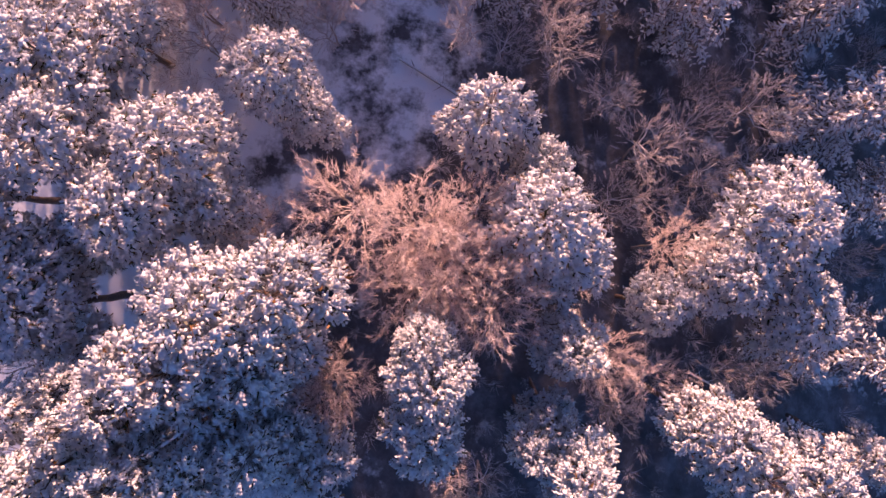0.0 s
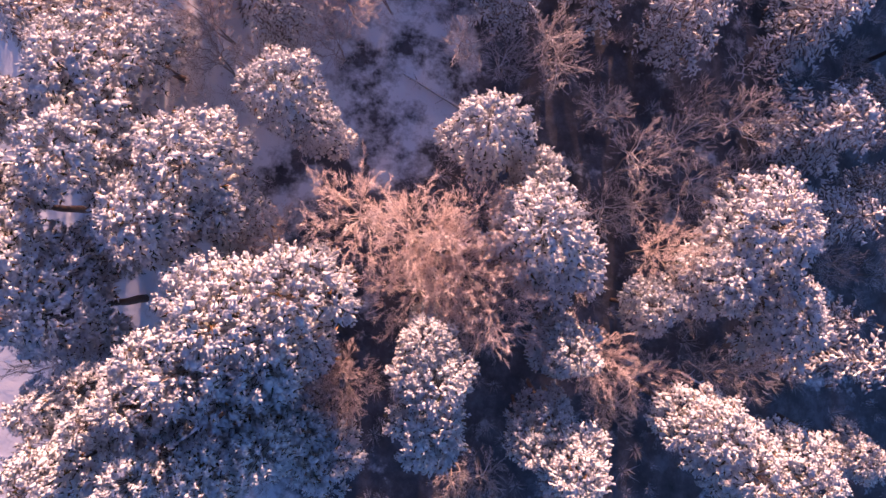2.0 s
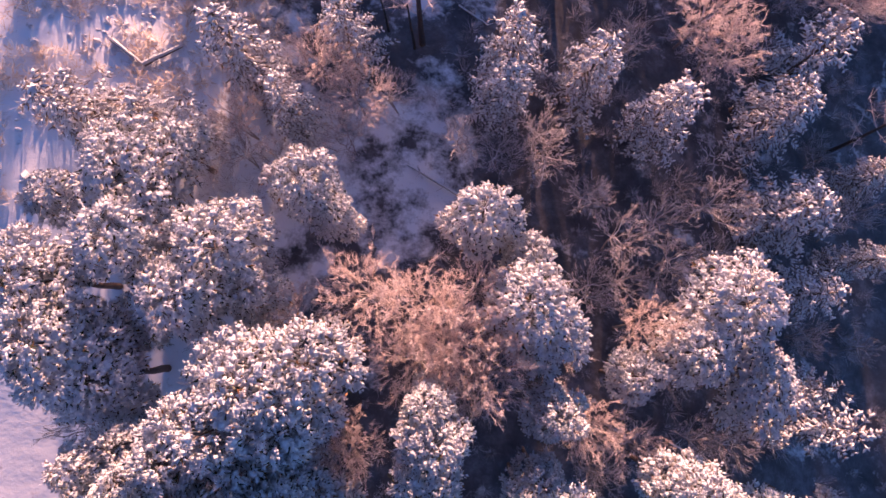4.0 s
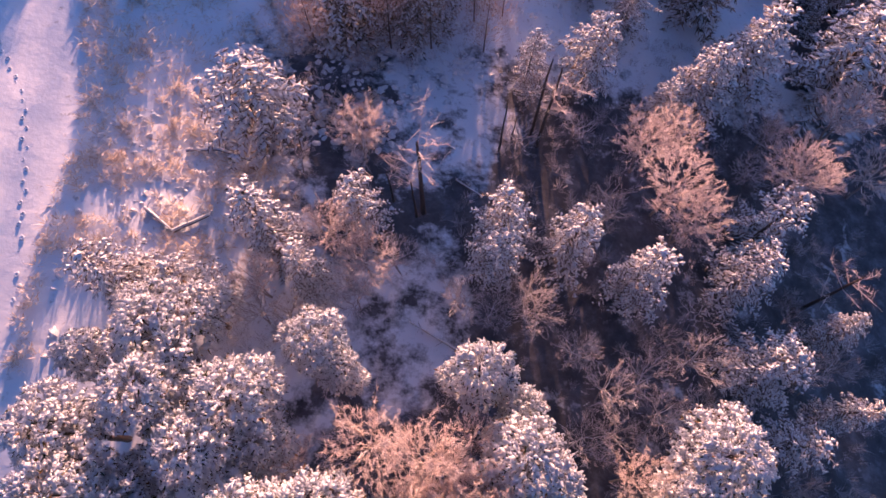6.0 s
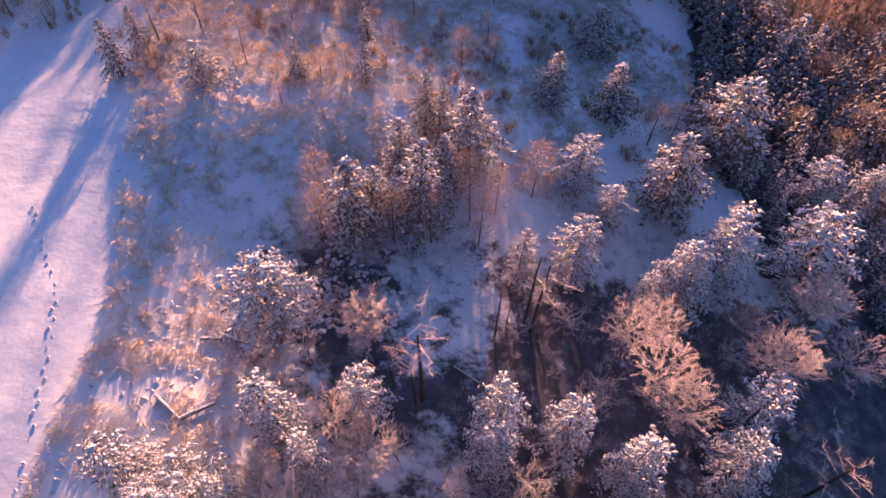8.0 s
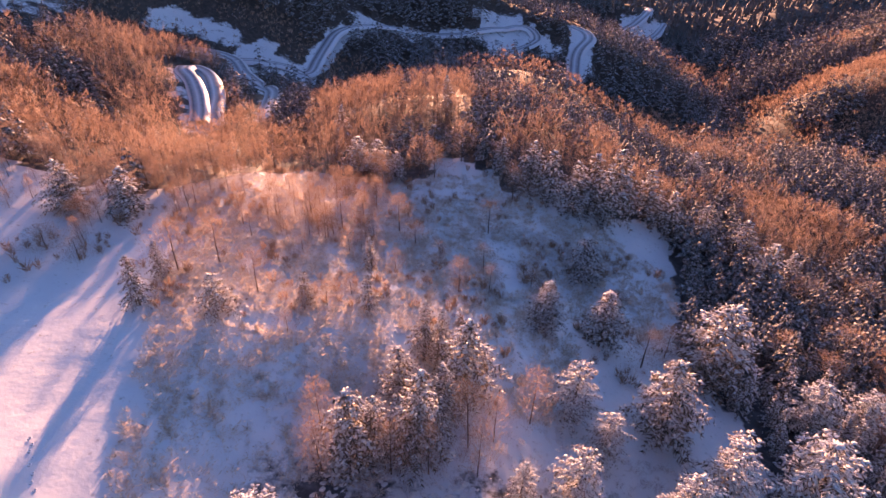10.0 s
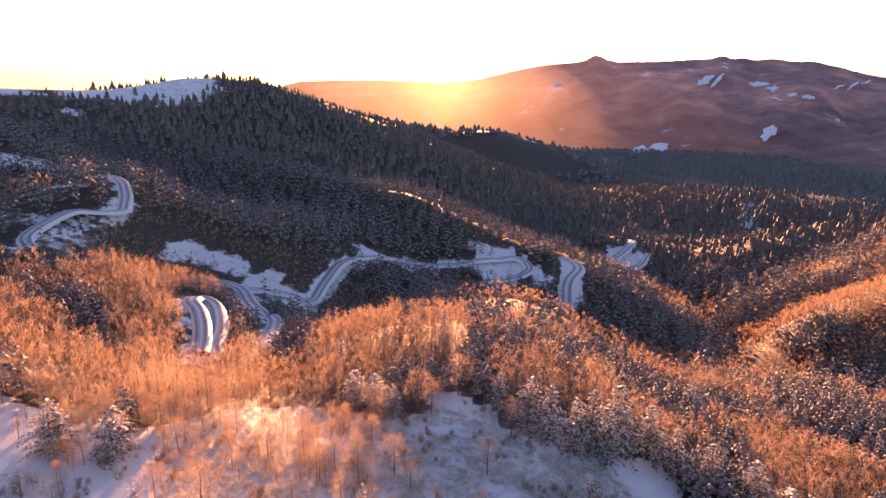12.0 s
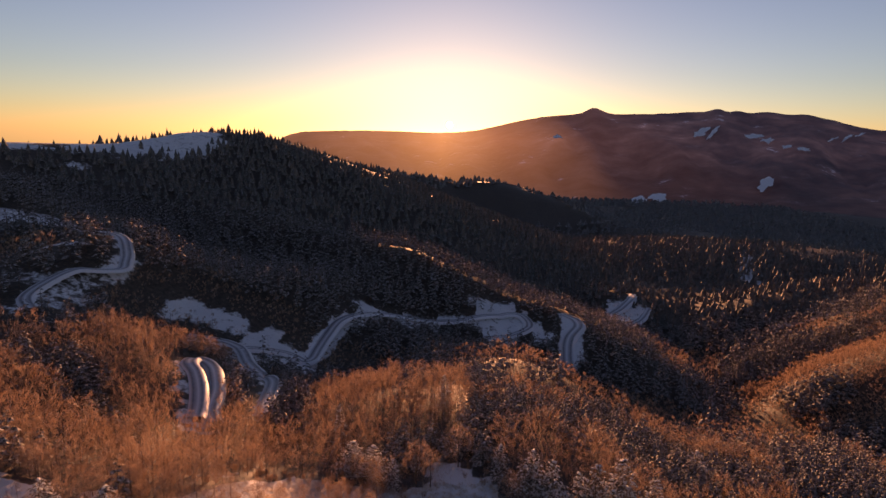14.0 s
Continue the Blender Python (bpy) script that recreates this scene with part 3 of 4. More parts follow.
def pine(name, h, r, clumps, clump, snowy, label, deep=0.9, droop=0.75):
    """A broad pine: a crown of several domed heads, covered with plumes of needles that point outward, each under its load of snow."""
    root = tagged(new(name), label, "tree")
    wood, limbs, green, white = Heap(), Heap(), Heap(), Heap()
    lean = Vector((random.uniform(-0.4, 0.4), random.uniform(-0.4, 0.4), 0))
    axis = [Vector((0, 0, -0.6)) + lean * (k / 8) ** 2 + Vector((random.uniform(-0.06, 0.06), random.uniform(-0.06, 0.06), (h - 0.8) * k / 8)) for k in range(9)]
    wood.tube(axis, [0.017 * h * (1 - k / 8.6) + 0.02 for k in range(9)], 8)
    turn, heads = random.uniform(0, 6.283), [(Vector((0, 0, h - 0.62 * r * deep)) + lean, 0.62 * r)]
    for k in range(6):
        a, w, m = turn + k * 1.0472 + random.uniform(-0.35, 0.35), random.uniform(0.36, 0.74), random.uniform(0.28, 0.48)
        heads.append((Vector((math.cos(a) * r * w, math.sin(a) * r * w, h - (0.75 + random.uniform(0.0, 0.55)) * r * deep)) + lean, m * r))
    for k in range(5):
        a, w, m = turn + k * 1.2566 + random.uniform(-0.4, 0.4), random.uniform(0.45, 0.62), random.uniform(0.36, 0.46)
        heads.append((Vector((math.cos(a) * r * w, math.sin(a) * r * w, h - (1.55 + random.uniform(0.0, 0.7)) * r * deep)) + lean, m * r))
    area = sum(m * m for _, m in heads)
    seed = random.uniform(0, 99)
    for c, m in heads:
        root_of = Vector((lean.x, lean.y, c.z - 0.55 * r))
        limbs.tube(bent(root_of, c, 0.1, 3, 0.2), [0.09, 0.07, 0.05, 0.035], 5)
        count = int(clumps * m * m / area)
        for n in range(count):
            up = 1.0 - 1.35 * (n + random.random()) / count
            az = n * 2.39996 + random.uniform(-0.5, 0.5)
            flat = math.sqrt(max(0.0, 1 - up * up))
            out = Vector((math.cos(az), math.sin(az), 0))
            d = Vector((out.x * flat, out.y * flat, up * deep))
            shell = m * (random.uniform(0.78, 1.04) + 0.22 * noise.noise((d * 2.2 + c + Vector((seed, 0, 0))).to_tuple()))
            p = c + d * shell
            if any((p - o).length < 0.74 * g for o, g in heads if o is not c):
                continue
            if noise.noise(((p * 0.85) + Vector((0, seed, 0))).to_tuple()) < -0.42:
                continue
            way = (out * (0.30 + flat) + Vector((random.uniform(-0.6, 0.6), random.uniform(-0.6, 0.6), 0.75 * up - droop * flat + random.uniform(-0.2, 0.2)))).normalized()
            if n % 4 == 0:
                limbs.tube([c + (p - c) * 0.2, p], [0.03, 0.01], 3)
            R = clump * random.uniform(0.65, 1.3)
            across = way.cross(Vector((0, 0, 1)))
            across = across.normalized() if across.length > 1e-3 else Vector((1, 0, 0))
            loaded = random.random() < snowy
            if loaded:
                for k, (at, wide) in enumerate(((0.05, 0.85),)):
                    o = across * random.uniform(-0.16, 0.16) * R
                    white.puff(p + way * at * R + o + Vector((0, 0, 0.10 * R)), way, R * wide * random.uniform(0.9, 1.3), R * wide * random.uniform(0.75, 1.1), R * random.uniform(0.26, 0.40), 5)
                for k in range(10):
                    side, at = (1 if k % 2 else -1), -0.55 + 0.13 * k
                    e = (way * random.uniform(0.3, 1.0) + across * side * random.uniform(0.2, 1.1) + Vector((0, 0, random.uniform(-0.2, 0.55)))).normalized()
                    o = across * side * random.uniform(0.0, 0.22) * R + Vector((0, 0, random.uniform(0.04, 0.22) * R))
                    white.finger(p + way * at * R + o, e, R * random.uniform(0.32, 0.62), R * random.uniform(0.18, 0.32), R * random.uniform(0.12, 0.24))
            for k in range(5):
                at = random.uniform(-0.5, 0.7)
                e = (way * random.uniform(0.3, 1.0) + across * random.uniform(-1, 1) + Vector((0, 0, random.uniform(-0.8, 0.15)))).normalized()
                green.blade(p + way * at * R - Vector((0, 0, 0.05 * R)), p + way * at * R + e * R * random.uniform(0.5, 0.85), R * 0.24)
    part("trunk", wood, BARK, root, smooth=True)
    part("branchwork", limbs, LIMB, root, "snow-dusted dark limbs", kind="stuff")
    part("crown", green, NEEDLE, root, "dark green needles with brown sprays", kind="stuff")
    part("snow", white, CROWN_SNOW, root, "white snow lying on the boughs", smooth=True, kind="stuff")
    root["size"] = (h, r)
    return root


def bare_tree(name, h, r, label, material, trunks=1, limbs_n=9, twigs=26, fine=0.022, outer=5):
    """A leafless broad tree whose twigs are thick with frost."""
    root = tagged(new(name), label, "tree")
    wood, branch, crown = Heap(), Heap(), Heap()
    for k in range(trunks):
        a0 = random.uniform(0, 6.28)
        lean = Vector((math.cos(a0), math.sin(a0), 0)) * (0.25 * r if trunks > 1 else 0.1 * r)
        fork = Vector((0, 0, h * random.uniform(0.38, 0.5))) + lean
        wood.tube(bent(Vector((0, 0, -0.5)), fork, 0, 4, 0.25), [0.011 * h, 0.010 * h, 0.009 * h, 0.008 * h, 0.007 * h], 7)
        for n in range(limbs_n):
            az, q = n * 2.39996 + random.uniform(-0.4, 0.4), (n + 0.5) / limbs_n
            reach = r * (0.35 + 0.75 * math.sqrt(q)) * random.uniform(0.8, 1.1)
            top = h * (1.0 - 0.30 * q * q) * random.uniform(0.9, 1.0)
            p0 = fork.lerp(Vector((lean.x, lean.y, h * 0.62)), random.uniform(0, 1) * 0.7)
            p1 = Vector((math.cos(az) * reach, math.sin(az) * reach, top)) + lean * 0.6
            limb = bent(p0, p1, 0.10 * reach, 5, 0.7)
            branch.tube(limb, [0.055 - 0.0085 * j for j in range(6)], 4)
            for j in range(12):
                u = 0.25 + 0.75 * (j + random.random()) / 12
                i = min(int(u * 5), 4)
                b0 = limb[i].lerp(limb[i + 1], u * 5 - i)
                d = (p1 - p0).normalized() * 0.8 + Vector((random.uniform(-1, 1), random.uniform(-1, 1), random.uniform(-0.2, 0.9))) * 0.8
                b1 = b0 + d.normalized() * r * random.uniform(0.16, 0.36)
                twig = bent(b0, b1, 0.02, 3, 0.12)
                branch.tube(twig, [0.018, 0.014, 0.010, 0.006], 3)
                way = d.normalized()
                for m in range(twigs):
                    w = (m + random.random()) / twigs
                    i2 = min(int(w * 3), 2)
                    t0 = twig[i2].lerp(twig[i2 + 1], w * 3 - i2)
                    e = (way + Vector((random.uniform(-1, 1), random.uniform(-1, 1), random.uniform(-0.5, 0.8))) * 0.75).normalized()
                    t1 = t0 + e * r * random.uniform(0.06, 0.17)
                    crown.blade(t0, t1, fine * random.uniform(0.7, 1.5))
                    if m % 2:
                        t2 = t0.lerp(t1, 0.5)
                        crown.blade(t2, t2 + (e + Vector((random.uniform(-1, 1), random.uniform(-1, 1), random.uniform(-0.5, 0.8)))).normalized() * r * 0.09, fine * 0.7)
    for k in range(limbs_n * trunks * outer):
        # the outer twigs close up into a rounded head
        a, c = k * 2.39996, random.uniform(-0.25, 1.0)
        w = math.sqrt(1 - c * c) * random.uniform(0.72, 1.02)
        p = Vector((math.cos(a) * w * r * 1.05, math.sin(a) * w * r * 1.05, h * (0.70 + 0.27 * c)))
        d = Vector((math.cos(a) * w, math.sin(a) * w, 0.9 * c + 0.3)).normalized()
        d = (d + Vector((random.uniform(-1, 1), random.uniform(-1, 1), random.uniform(-0.5, 1))) * 0.55).normalized()
        branch.tube([p - d * 0.26 * r, p], [0.014, 0.007], 3)
        for m in range(26):
            e = (d + Vector((random.uniform(-1, 1), random.uniform(-1, 1), random.uniform(-0.6, 0.8))) * 0.8).normalized()
            s = p - d * random.uniform(0, 0.32) * r
            crown.blade(s, s + e * r * random.uniform(0.07, 0.17), fine * random.uniform(0.8, 1.6))
    part("trunk", wood, PALE_BARK, root, smooth=True)
    part("branchwork", branch, PALE_BARK, root, "pale frosted branches", smooth=True, kind="stuff")
    part("crown", crown, material, root, "fine twigs white with frost", kind="stuff")
    root["size"] = (h, r)
    return root


def larch(name, h, r, label, branches=46, twigs=24, fine=0.035, wood_sides=5, parts=True, tip=0.45):
    """A leafless larch: one straight stem, thin whorled branches, a haze of frosted twigs."""
    wood, crown = Heap(), Heap()
    wood.tube([Vector((0, 0, -0.5)), Vector((0.05, 0, h * 0.35)), Vector((0, 0.05, h * 0.7)), Vector((0, 0, h))], [0.012 * h, 0.009 * h, 0.005 * h, 0.01], wood_sides)
    for n in range(branches):
        q = (n + random.random()) / branches
        t, az = 0.03 + 0.94 * q, n * 2.39996
        reach = r * (1.0 - q) ** 0.55 * min(1.0, 0.62 + q * 1.3) * random.uniform(0.75, 1.1) + 0.1
        p0 = Vector((0, 0, t * h))
        p1 = p0 + Vector((math.cos(az) * reach, math.sin(az) * reach, reach * random.uniform(0.35, 0.9)))
        wood.blade(p0, p1, 0.035)
        for m in range(twigs):
            s = p0.lerp(p1, math.sqrt(random.random())) + Vector((random.uniform(-1, 1), random.uniform(-1, 1), random.uniform(-1, 1))) * 0.22 * r
            e = Vector((math.cos(az) * 0.5 + random.uniform(-0.6, 0.6), math.sin(az) * 0.5 + random.uniform(-0.6, 0.6), random.uniform(0.1, 1.6))).normalized()
            crown.blade(s, s + e * random.uniform(0.5, 1.0) * tip * (0.5 + 0.25 * r), fine * random.uniform(0.7, 1.5))
    if not parts:
        return wood, crown
    root = tagged(new(name), label, "tree")
    part("trunk", wood, BARK, root, smooth=True)
    part("crown", crown, LARCH_TWIG, root, "haze of frosted orange-brown twigs", kind="stuff")
    root["size"] = (h, r)
    return root


def plant(makers, places, group, seed):
    """Builds each variant once and copies it to the other places: x, y, height, crown radius."""
    rng = random.Random(seed)
    made = {}
    for k, (x, y, h, r) in enumerate(places):
        v = k % len(makers)
        turn = rng.uniform(0, 360)
        if v not in made:
            made[v] = makers[v]()
            ob, fresh = made[v], True
        else:
            ob, fresh = made[v], False
        h0, r0 = made[v]["size"]
        s = Vector((r / r0, r / r0, h / h0))
        b = Vector(made[v].scale)
        m = Matrix.LocRotScale((x, y, ground_at(x, y)), Euler((radians(rng.uniform(-2, 2)), radians(rng.uniform(-2, 2)), radians(turn))), None)
        if fresh:
            ob.matrix_basis = m @ Matrix.Diagonal((*s, 1))
        else:
            ob = copy_thing(made[v], m @ Matrix.Diagonal((s.x / b.x, s.y / b.y, s.z / b.z, 1)))
        tagged(ob, group=group)


# ---------------------------------------------------------------- trees close to the camera: x, y, height, crown radius
PINE = [
    (-10.8, 10.2, 15, 2.4), (-8.4, 8.8, 12, 2), (3.3, 8.3, 15, 2.9), (6.7, 2.3, 17, 3.4), (7.8, -1, 15, 2.9), (8, -5.7, 14, 2.1), (-23.2, 10.6, 14, 3.5),
    (-28.2, 9.3, 12, 2.1), (-22.2, 6.1, 16, 3.2), (-15.8, 6.1, 16, 3.3), (-17.4, 2.6, 16, 3.1), (-27.9, 3.5, 15, 3.1), (-26.5, -0.8, 16, 3.5), (-23.5, -3.4, 14, 3.4),
    (-14.6, 2.4, 13, 2.5), (-22.4, -0.4, 12, 2.2), (-8.5, -2.8, 18, 3.3), (-11.6, -3.3, 19, 3.4), (-14.1, -6, 19, 3.3), (-17.1, -7.7, 18, 2.6), (-10.9, -6.9, 17, 3.1),
    (24, 1.4, 17, 4),
]
PINE_SOUTH = [
    (20.4, -2.2, 15, 2.9), (26.1, -4.8, 15, 3.2), (15.2, -4.1, 12, 2.2), (-1.6, -5.4, 17, 1.9), (7.3, 5.5, 13, 2.1), (-1.1, -8.4, 18, 2.4), (-1.1, -11.4, 17, 2.4),
    (-7.7, -12.8, 13, 2.6), (7.5, -6.9, 17, 1.7), (7.2, -10.9, 15, 1.8), (8.2, -12.8, 19, 2.4), (5.8, -12.2, 16, 1.6), (17.7, -11.9, 18, 2.8), (20.3, -14, 19, 2.9),
    (24.7, -15.2, 19, 3), (32.6, -15.7, 14, 2.2), (-19.3, -9.4, 18, 1.6), (-20.6, -11.6, 19, 2.4), (-23, -8.7, 16, 1.8), (-19.9, -7.8, 15, 1.7), (-16.7, -12, 19, 2.1),
    (-13.6, -12.2, 18, 2.4), (-10.5, -10.9, 17, 2.5), (-25.1, 13.7, 12, 2.4), (-20.9, 14.1, 12, 2.6),
]
PINE_EDGE = [
    (-27.8, 17, 13, 4.1), (-22.8, 16.5, 12, 3.8), (-16.5, 22.6, 15, 4.1), (-13.1, 17.8, 13, 2.8), (-8.2, 25.2, 14, 3.4), (6.3, 25.1, 16, 3.6), (5.1, 21.2, 14, 3.5),
    (13.6, 24, 15, 3.8), (20.3, 20.1, 14, 4.1), (33.8, 21.8, 14, 4.5), (34.1, 11.6, 14, 4.6), (46, 16.6, 13, 3), (43.5, 7.4, 14, 2.8), (-19.4, 37.7, 15, 6.5),
    (22, 68.6, 13, 4.9), (25.6, 61.9, 11, 4.1), (18.7, 50.2, 15, 4.8), (29.1, 47.5, 9, 3.1), (33.9, 48.6, 15, 5.2), (43.1, 55.4, 17, 6.8), (58.9, 56.5, 17, 8.7),
    (67.7, 75.3, 13, 6), (76.9, 75.1, 13, 5), (10.5, 48.3, 12, 2.6),
]
PINE_FAN = [
    (39, 29.1, 15, 5.3), (36.1, 3.4, 12, 4.3), (33.1, -8.8, 16, 4.3), (33.9, -5.5, 12, 2.9), (28.8, -9, 11, 2.5),
]
SPRUCE = [
    (-12.4, 54.6, 15, 6.2), (-3.1, 56.6, 17, 5.5), (4.1, 69.5, 16, 6.3), (-2.8, 75.7, 12, 3.1), (0.3, 75.1, 12, 3.1), (-6.4, 66.3, 11, 4), (38, 68.1, 18, 7.4),
    (53.1, 86.2, 19, 10.2), (32.7, 92.4, 13, 6.3), (21.1, 92.2, 12, 4.8), (34.1, 116.7, 12, 5.7), (-9.2, 56.5, 12, 3.8), (0.7, 63.2, 12, 4.1),
]
SPRUCE_YOUNG = [
    (-12.8, 85, 8, 3.1), (-23.6, 84, 7.5, 2.5), (-37.2, 78.6, 8, 4.5), (-14, 101, 8, 3.3), (-50.2, 79.3, 10, 3.7), (-50.3, 88.6, 8, 2.7), (-76.5, 107.9, 11, 5.9),
    (-75.6, 110, 9, 4.4), (-65.2, 110.4, 11, 7.2), (-30.2, 176.3, 15, 4), (-23.1, 156.6, 10, 6.8), (-17.3, 151.5, 10, 6.6), (-12, 148, 8, 4.6), (16.5, 152.1, 11, 4.1),
    (23.3, 146.2, 12, 6.5), (28.8, 143.6, 13, 7.1), (39.6, 142.8, 15, 7.4), (47.7, 147, 16, 8.7), (57.5, 148.1, 13, 7.2), (63.1, 143.9, 12, 6.3), (91.8, 202.3, 10, 8),
    (72.6, 143.9, 11, 5.8), (82.5, 138.6, 12, 7.2), (81.5, 125.1, 13, 9), (91.3, 129.8, 10, 5.5), (2, 194.8, 13, 4.2), (35.1, 140.5, 13, 6.4), (43.4, 139.8, 12, 6.4),
]
BARE = [
    (-5.7, 2.3, 16, 3.7), (-1.7, 1.3, 16, 3.7), (1.9, 2.6, 15, 2.6), (2.7, -3.5, 16, 4.1), (-2.2, -2.5, 14, 3.4), (0.2, -0.8, 16, 3.4), (-12.6, 0.4, 10, 3.2),
    (-7.6, -8.9, 13, 2.5), (16.7, 0.1, 13, 2.7), (11.7, -8.3, 12, 2.7), (15.4, -9.4, 12, 2.7), (-10.9, 22.9, 10, 3), (26.3, 31.9, 13, 4.4), (28, 27.8, 12, 3.8),
    (-7.5, 20.2, 8, 3.4), (-17.3, 17.5, 9, 2.2), (46.9, 37.1, 12, 3.9), (-9, 35.1, 10, 3.4), (-7.1, -8.7, 12, 2.9), (4.4, 0.8, 14, 1.9), (2.4, -4.4, 15, 2.6),
    (24.2, 38, 10, 4.2), (45.9, 37.2, 11, 5.2), (56.6, 48, 11, 4.9), (59.1, 39.1, 11, 4.7), (28.6, 40.6, 10, 3.6),
]
BARE_SHADE = [
    (8.8, 17.6, 8, 2.8), (15.9, 7.8, 9, 3), (19.9, 9.4, 9, 2.8), (26, 11.5, 11, 3.2), (13, 3.6, 8, 2.7), (13.8, 12.4, 7, 2.3), (16.4, 3.7, 8, 2.5),
    (21.3, 6, 8, 2.6), (-14.2, 0.5, 8, 2.3), (-4.5, 20.9, 7, 2.4), (-8.4, 16.5, 7, 2.3), (26.2, -10.6, 8, 2.3), (22.7, -9.9, 8, 2), (1.8, 17.4, 6, 2.4),
    (5, 15.9, 6, 2.4), (-17.2, 14.7, 9, 2.3), (-26.2, -7.2, 9, 2.2), (-24.4, -6.2, 8, 1.8), (13.5, -13.2, 7, 2.2), (9, 15.7, 9, 2.6), (26.2, 6.9, 7, 2.7),
    (2.8, -17.1, 6, 2.1), (0.7, -17.1, 7, 1.8),
]
LARCH = [
    (-16.7, 57.1, 12, 3.6), (4.2, 59, 14, 4.1), (8.2, 60.8, 10, 3.3), (14.5, 65.8, 12, 4.1), (-48.4, 91.2, 11, 6), (-42.5, 95.9, 10, 6.3), (-32.7, 86.2, 9, 4.6),
    (-73.8, 94.9, 5, 5.3), (-66.6, 92.2, 5, 4.2), (-28.4, 104, 4.5, 3), (-22.2, 117.2, 8, 5.8), (-24.5, 112, 6, 4.1), (-9.7, 120.7, 9, 6), (-5.8, 116.4, 6, 5),
    (-9.3, 102.2, 5, 3.1), (-0.2, 112.1, 5, 2.7), (11.6, 127, 9, 5), (18.7, 141.3, 10, 5.9), (9.6, 111.9, 7, 3.9), (3.7, 99.5, 8, 4.7), (10.2, 102.2, 7, 3.7),
    (20.2, 109.1, 5, 3.3), (-20.2, 84.6, 5, 4.7), (-16.4, 88.8, 5, 2.8),
]
LARCH_EDGE = [
    (-25.3, 76, 4, 3.4), (39.3, 86.2, 9, 6.4), (45.7, 91.1, 8, 4.5), (-54.6, 118.6, 6, 4.8), (-36.7, 117.4, 6, 4.8), (-42.5, 112, 5, 4.7), (-17.7, 119.7, 7, 4.4),
    (-52.1, 107, 5, 3.4), (-1.9, 148.1, 10, 5.8), (5.6, 158.6, 12, 6.8), (-6.5, 157.7, 8, 4.6), (-6.8, 53.2, 11, 4.1), (-1.6, 54, 11, 4.2), (5.4, 54.3, 11, 3.8),
    (-16.2, 52.3, 10, 3.7), (91.3, 120.3, 9, 8.3), (88.7, 100.8, 9, 7.4), (111.2, 127.2, 9, 8.8), (79.1, 90, 8, 5.7), (70.8, 94.1, 9, 5.2), (-8.9, 37, 8, 2.6),
]
PINE_LABEL = "broad pine with thick clumps of snow on every bough"
plant([lambda: pine("pine_tree", 16, 3.0, 620, 0.50, 0.96, PINE_LABEL, 1.1) for _ in range(6)], [(x, y, h, 1.06 * r) for x, y, h, r in PINE + PINE_SOUTH], "pines around the clearing", 1)
plant([lambda: conifer("pine_tree", 15, 3.8, 14, 8, 0.86, "dark pine with drooping snow-laden boughs beside the clearing", 0.5, 0.5, 0.39) for _ in range(5)], [(x, y, h, 1.12 * r) for x, y, h, r in PINE_EDGE], "pines at the clearing's edge", 2)
plant([lambda: conifer("fan_pine", 14, 4.0, 9, 7, 0.9, "open-crowned pine whose boughs spread like snowy fans", 0.15, 0.45, 0.46) for _ in range(2)], PINE_FAN, "open-crowned pines", 8)
plant([lambda: conifer("spruce_tree", 16, 5.2, 20, 8, 0.5, "tall spruce with layered boughs dusted with snow", 0.42, 0.78, 0.50) for _ in range(4)], [(x, y, h, 1.2 * r) for x, y, h, r in SPRUCE], "spruces by the meadow", 3)
plant([lambda: conifer("spruce_tree", 10, 3.8, 13, 7, 0.45, "smaller dark spruce with snow on its boughs in the meadow", 0.42, 0.8, 0.46) for _ in range(4)], [(x, y, h * (1.2 if x > 20 and y > 120 else 1.0), r) for x, y, h, r in SPRUCE_YOUNG], "young spruces", 4)
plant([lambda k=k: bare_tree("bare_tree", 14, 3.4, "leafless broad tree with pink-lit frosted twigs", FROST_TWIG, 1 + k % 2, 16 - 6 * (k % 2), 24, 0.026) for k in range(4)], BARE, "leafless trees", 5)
plant([lambda k=k: bare_tree("bare_tree", 8, 2.4, "small leafless tree with frosted twigs coloured grey for the shade", SHRUB_SHADE_TWIG, 2, 7, 12, 0.02, 4) for k in range(3)], BARE_SHADE, "leafless trees in the shade", 9)
meadow_rng = random.Random(61)
LARCH += LARCH_EDGE
while len(LARCH) < 130:
    x, y = meadow_rng.uniform(-112, -12), meadow_rng.uniform(98, 150)
    if y + 0.12 * x > 92 + 10 * noise.noise((x * 0.05, y * 0.05, 3.0)) and noise.noise((x * 0.06, y * 0.06, 12.0)) > -0.1:
        h = meadow_rng.uniform(3.0, 6.5) + (2.5 if y > 118 else 0)
        LARCH.append((x, y, h, h * meadow_rng.uniform(0.34, 0.46)))
while len(LARCH) < 195:
    x, y = meadow_rng.uniform(-104, -14), meadow_rng.uniform(110, 132)
    if noise.noise((x * 0.09, y * 0.09, 31.0)) > -0.35:
        h = meadow_rng.uniform(5.0, 9.0)
        LARCH.append((x, y, h, h * meadow_rng.uniform(0.32, 0.44)))
plant([lambda: larch("larch_tree", 10, 3.8, "leafless larch with frosted orange-brown twigs", 60, 27, 0.045) for _ in range(5)], LARCH, "larches in the meadow", 6)
scrub = random.Random(51)
SCRUB = []
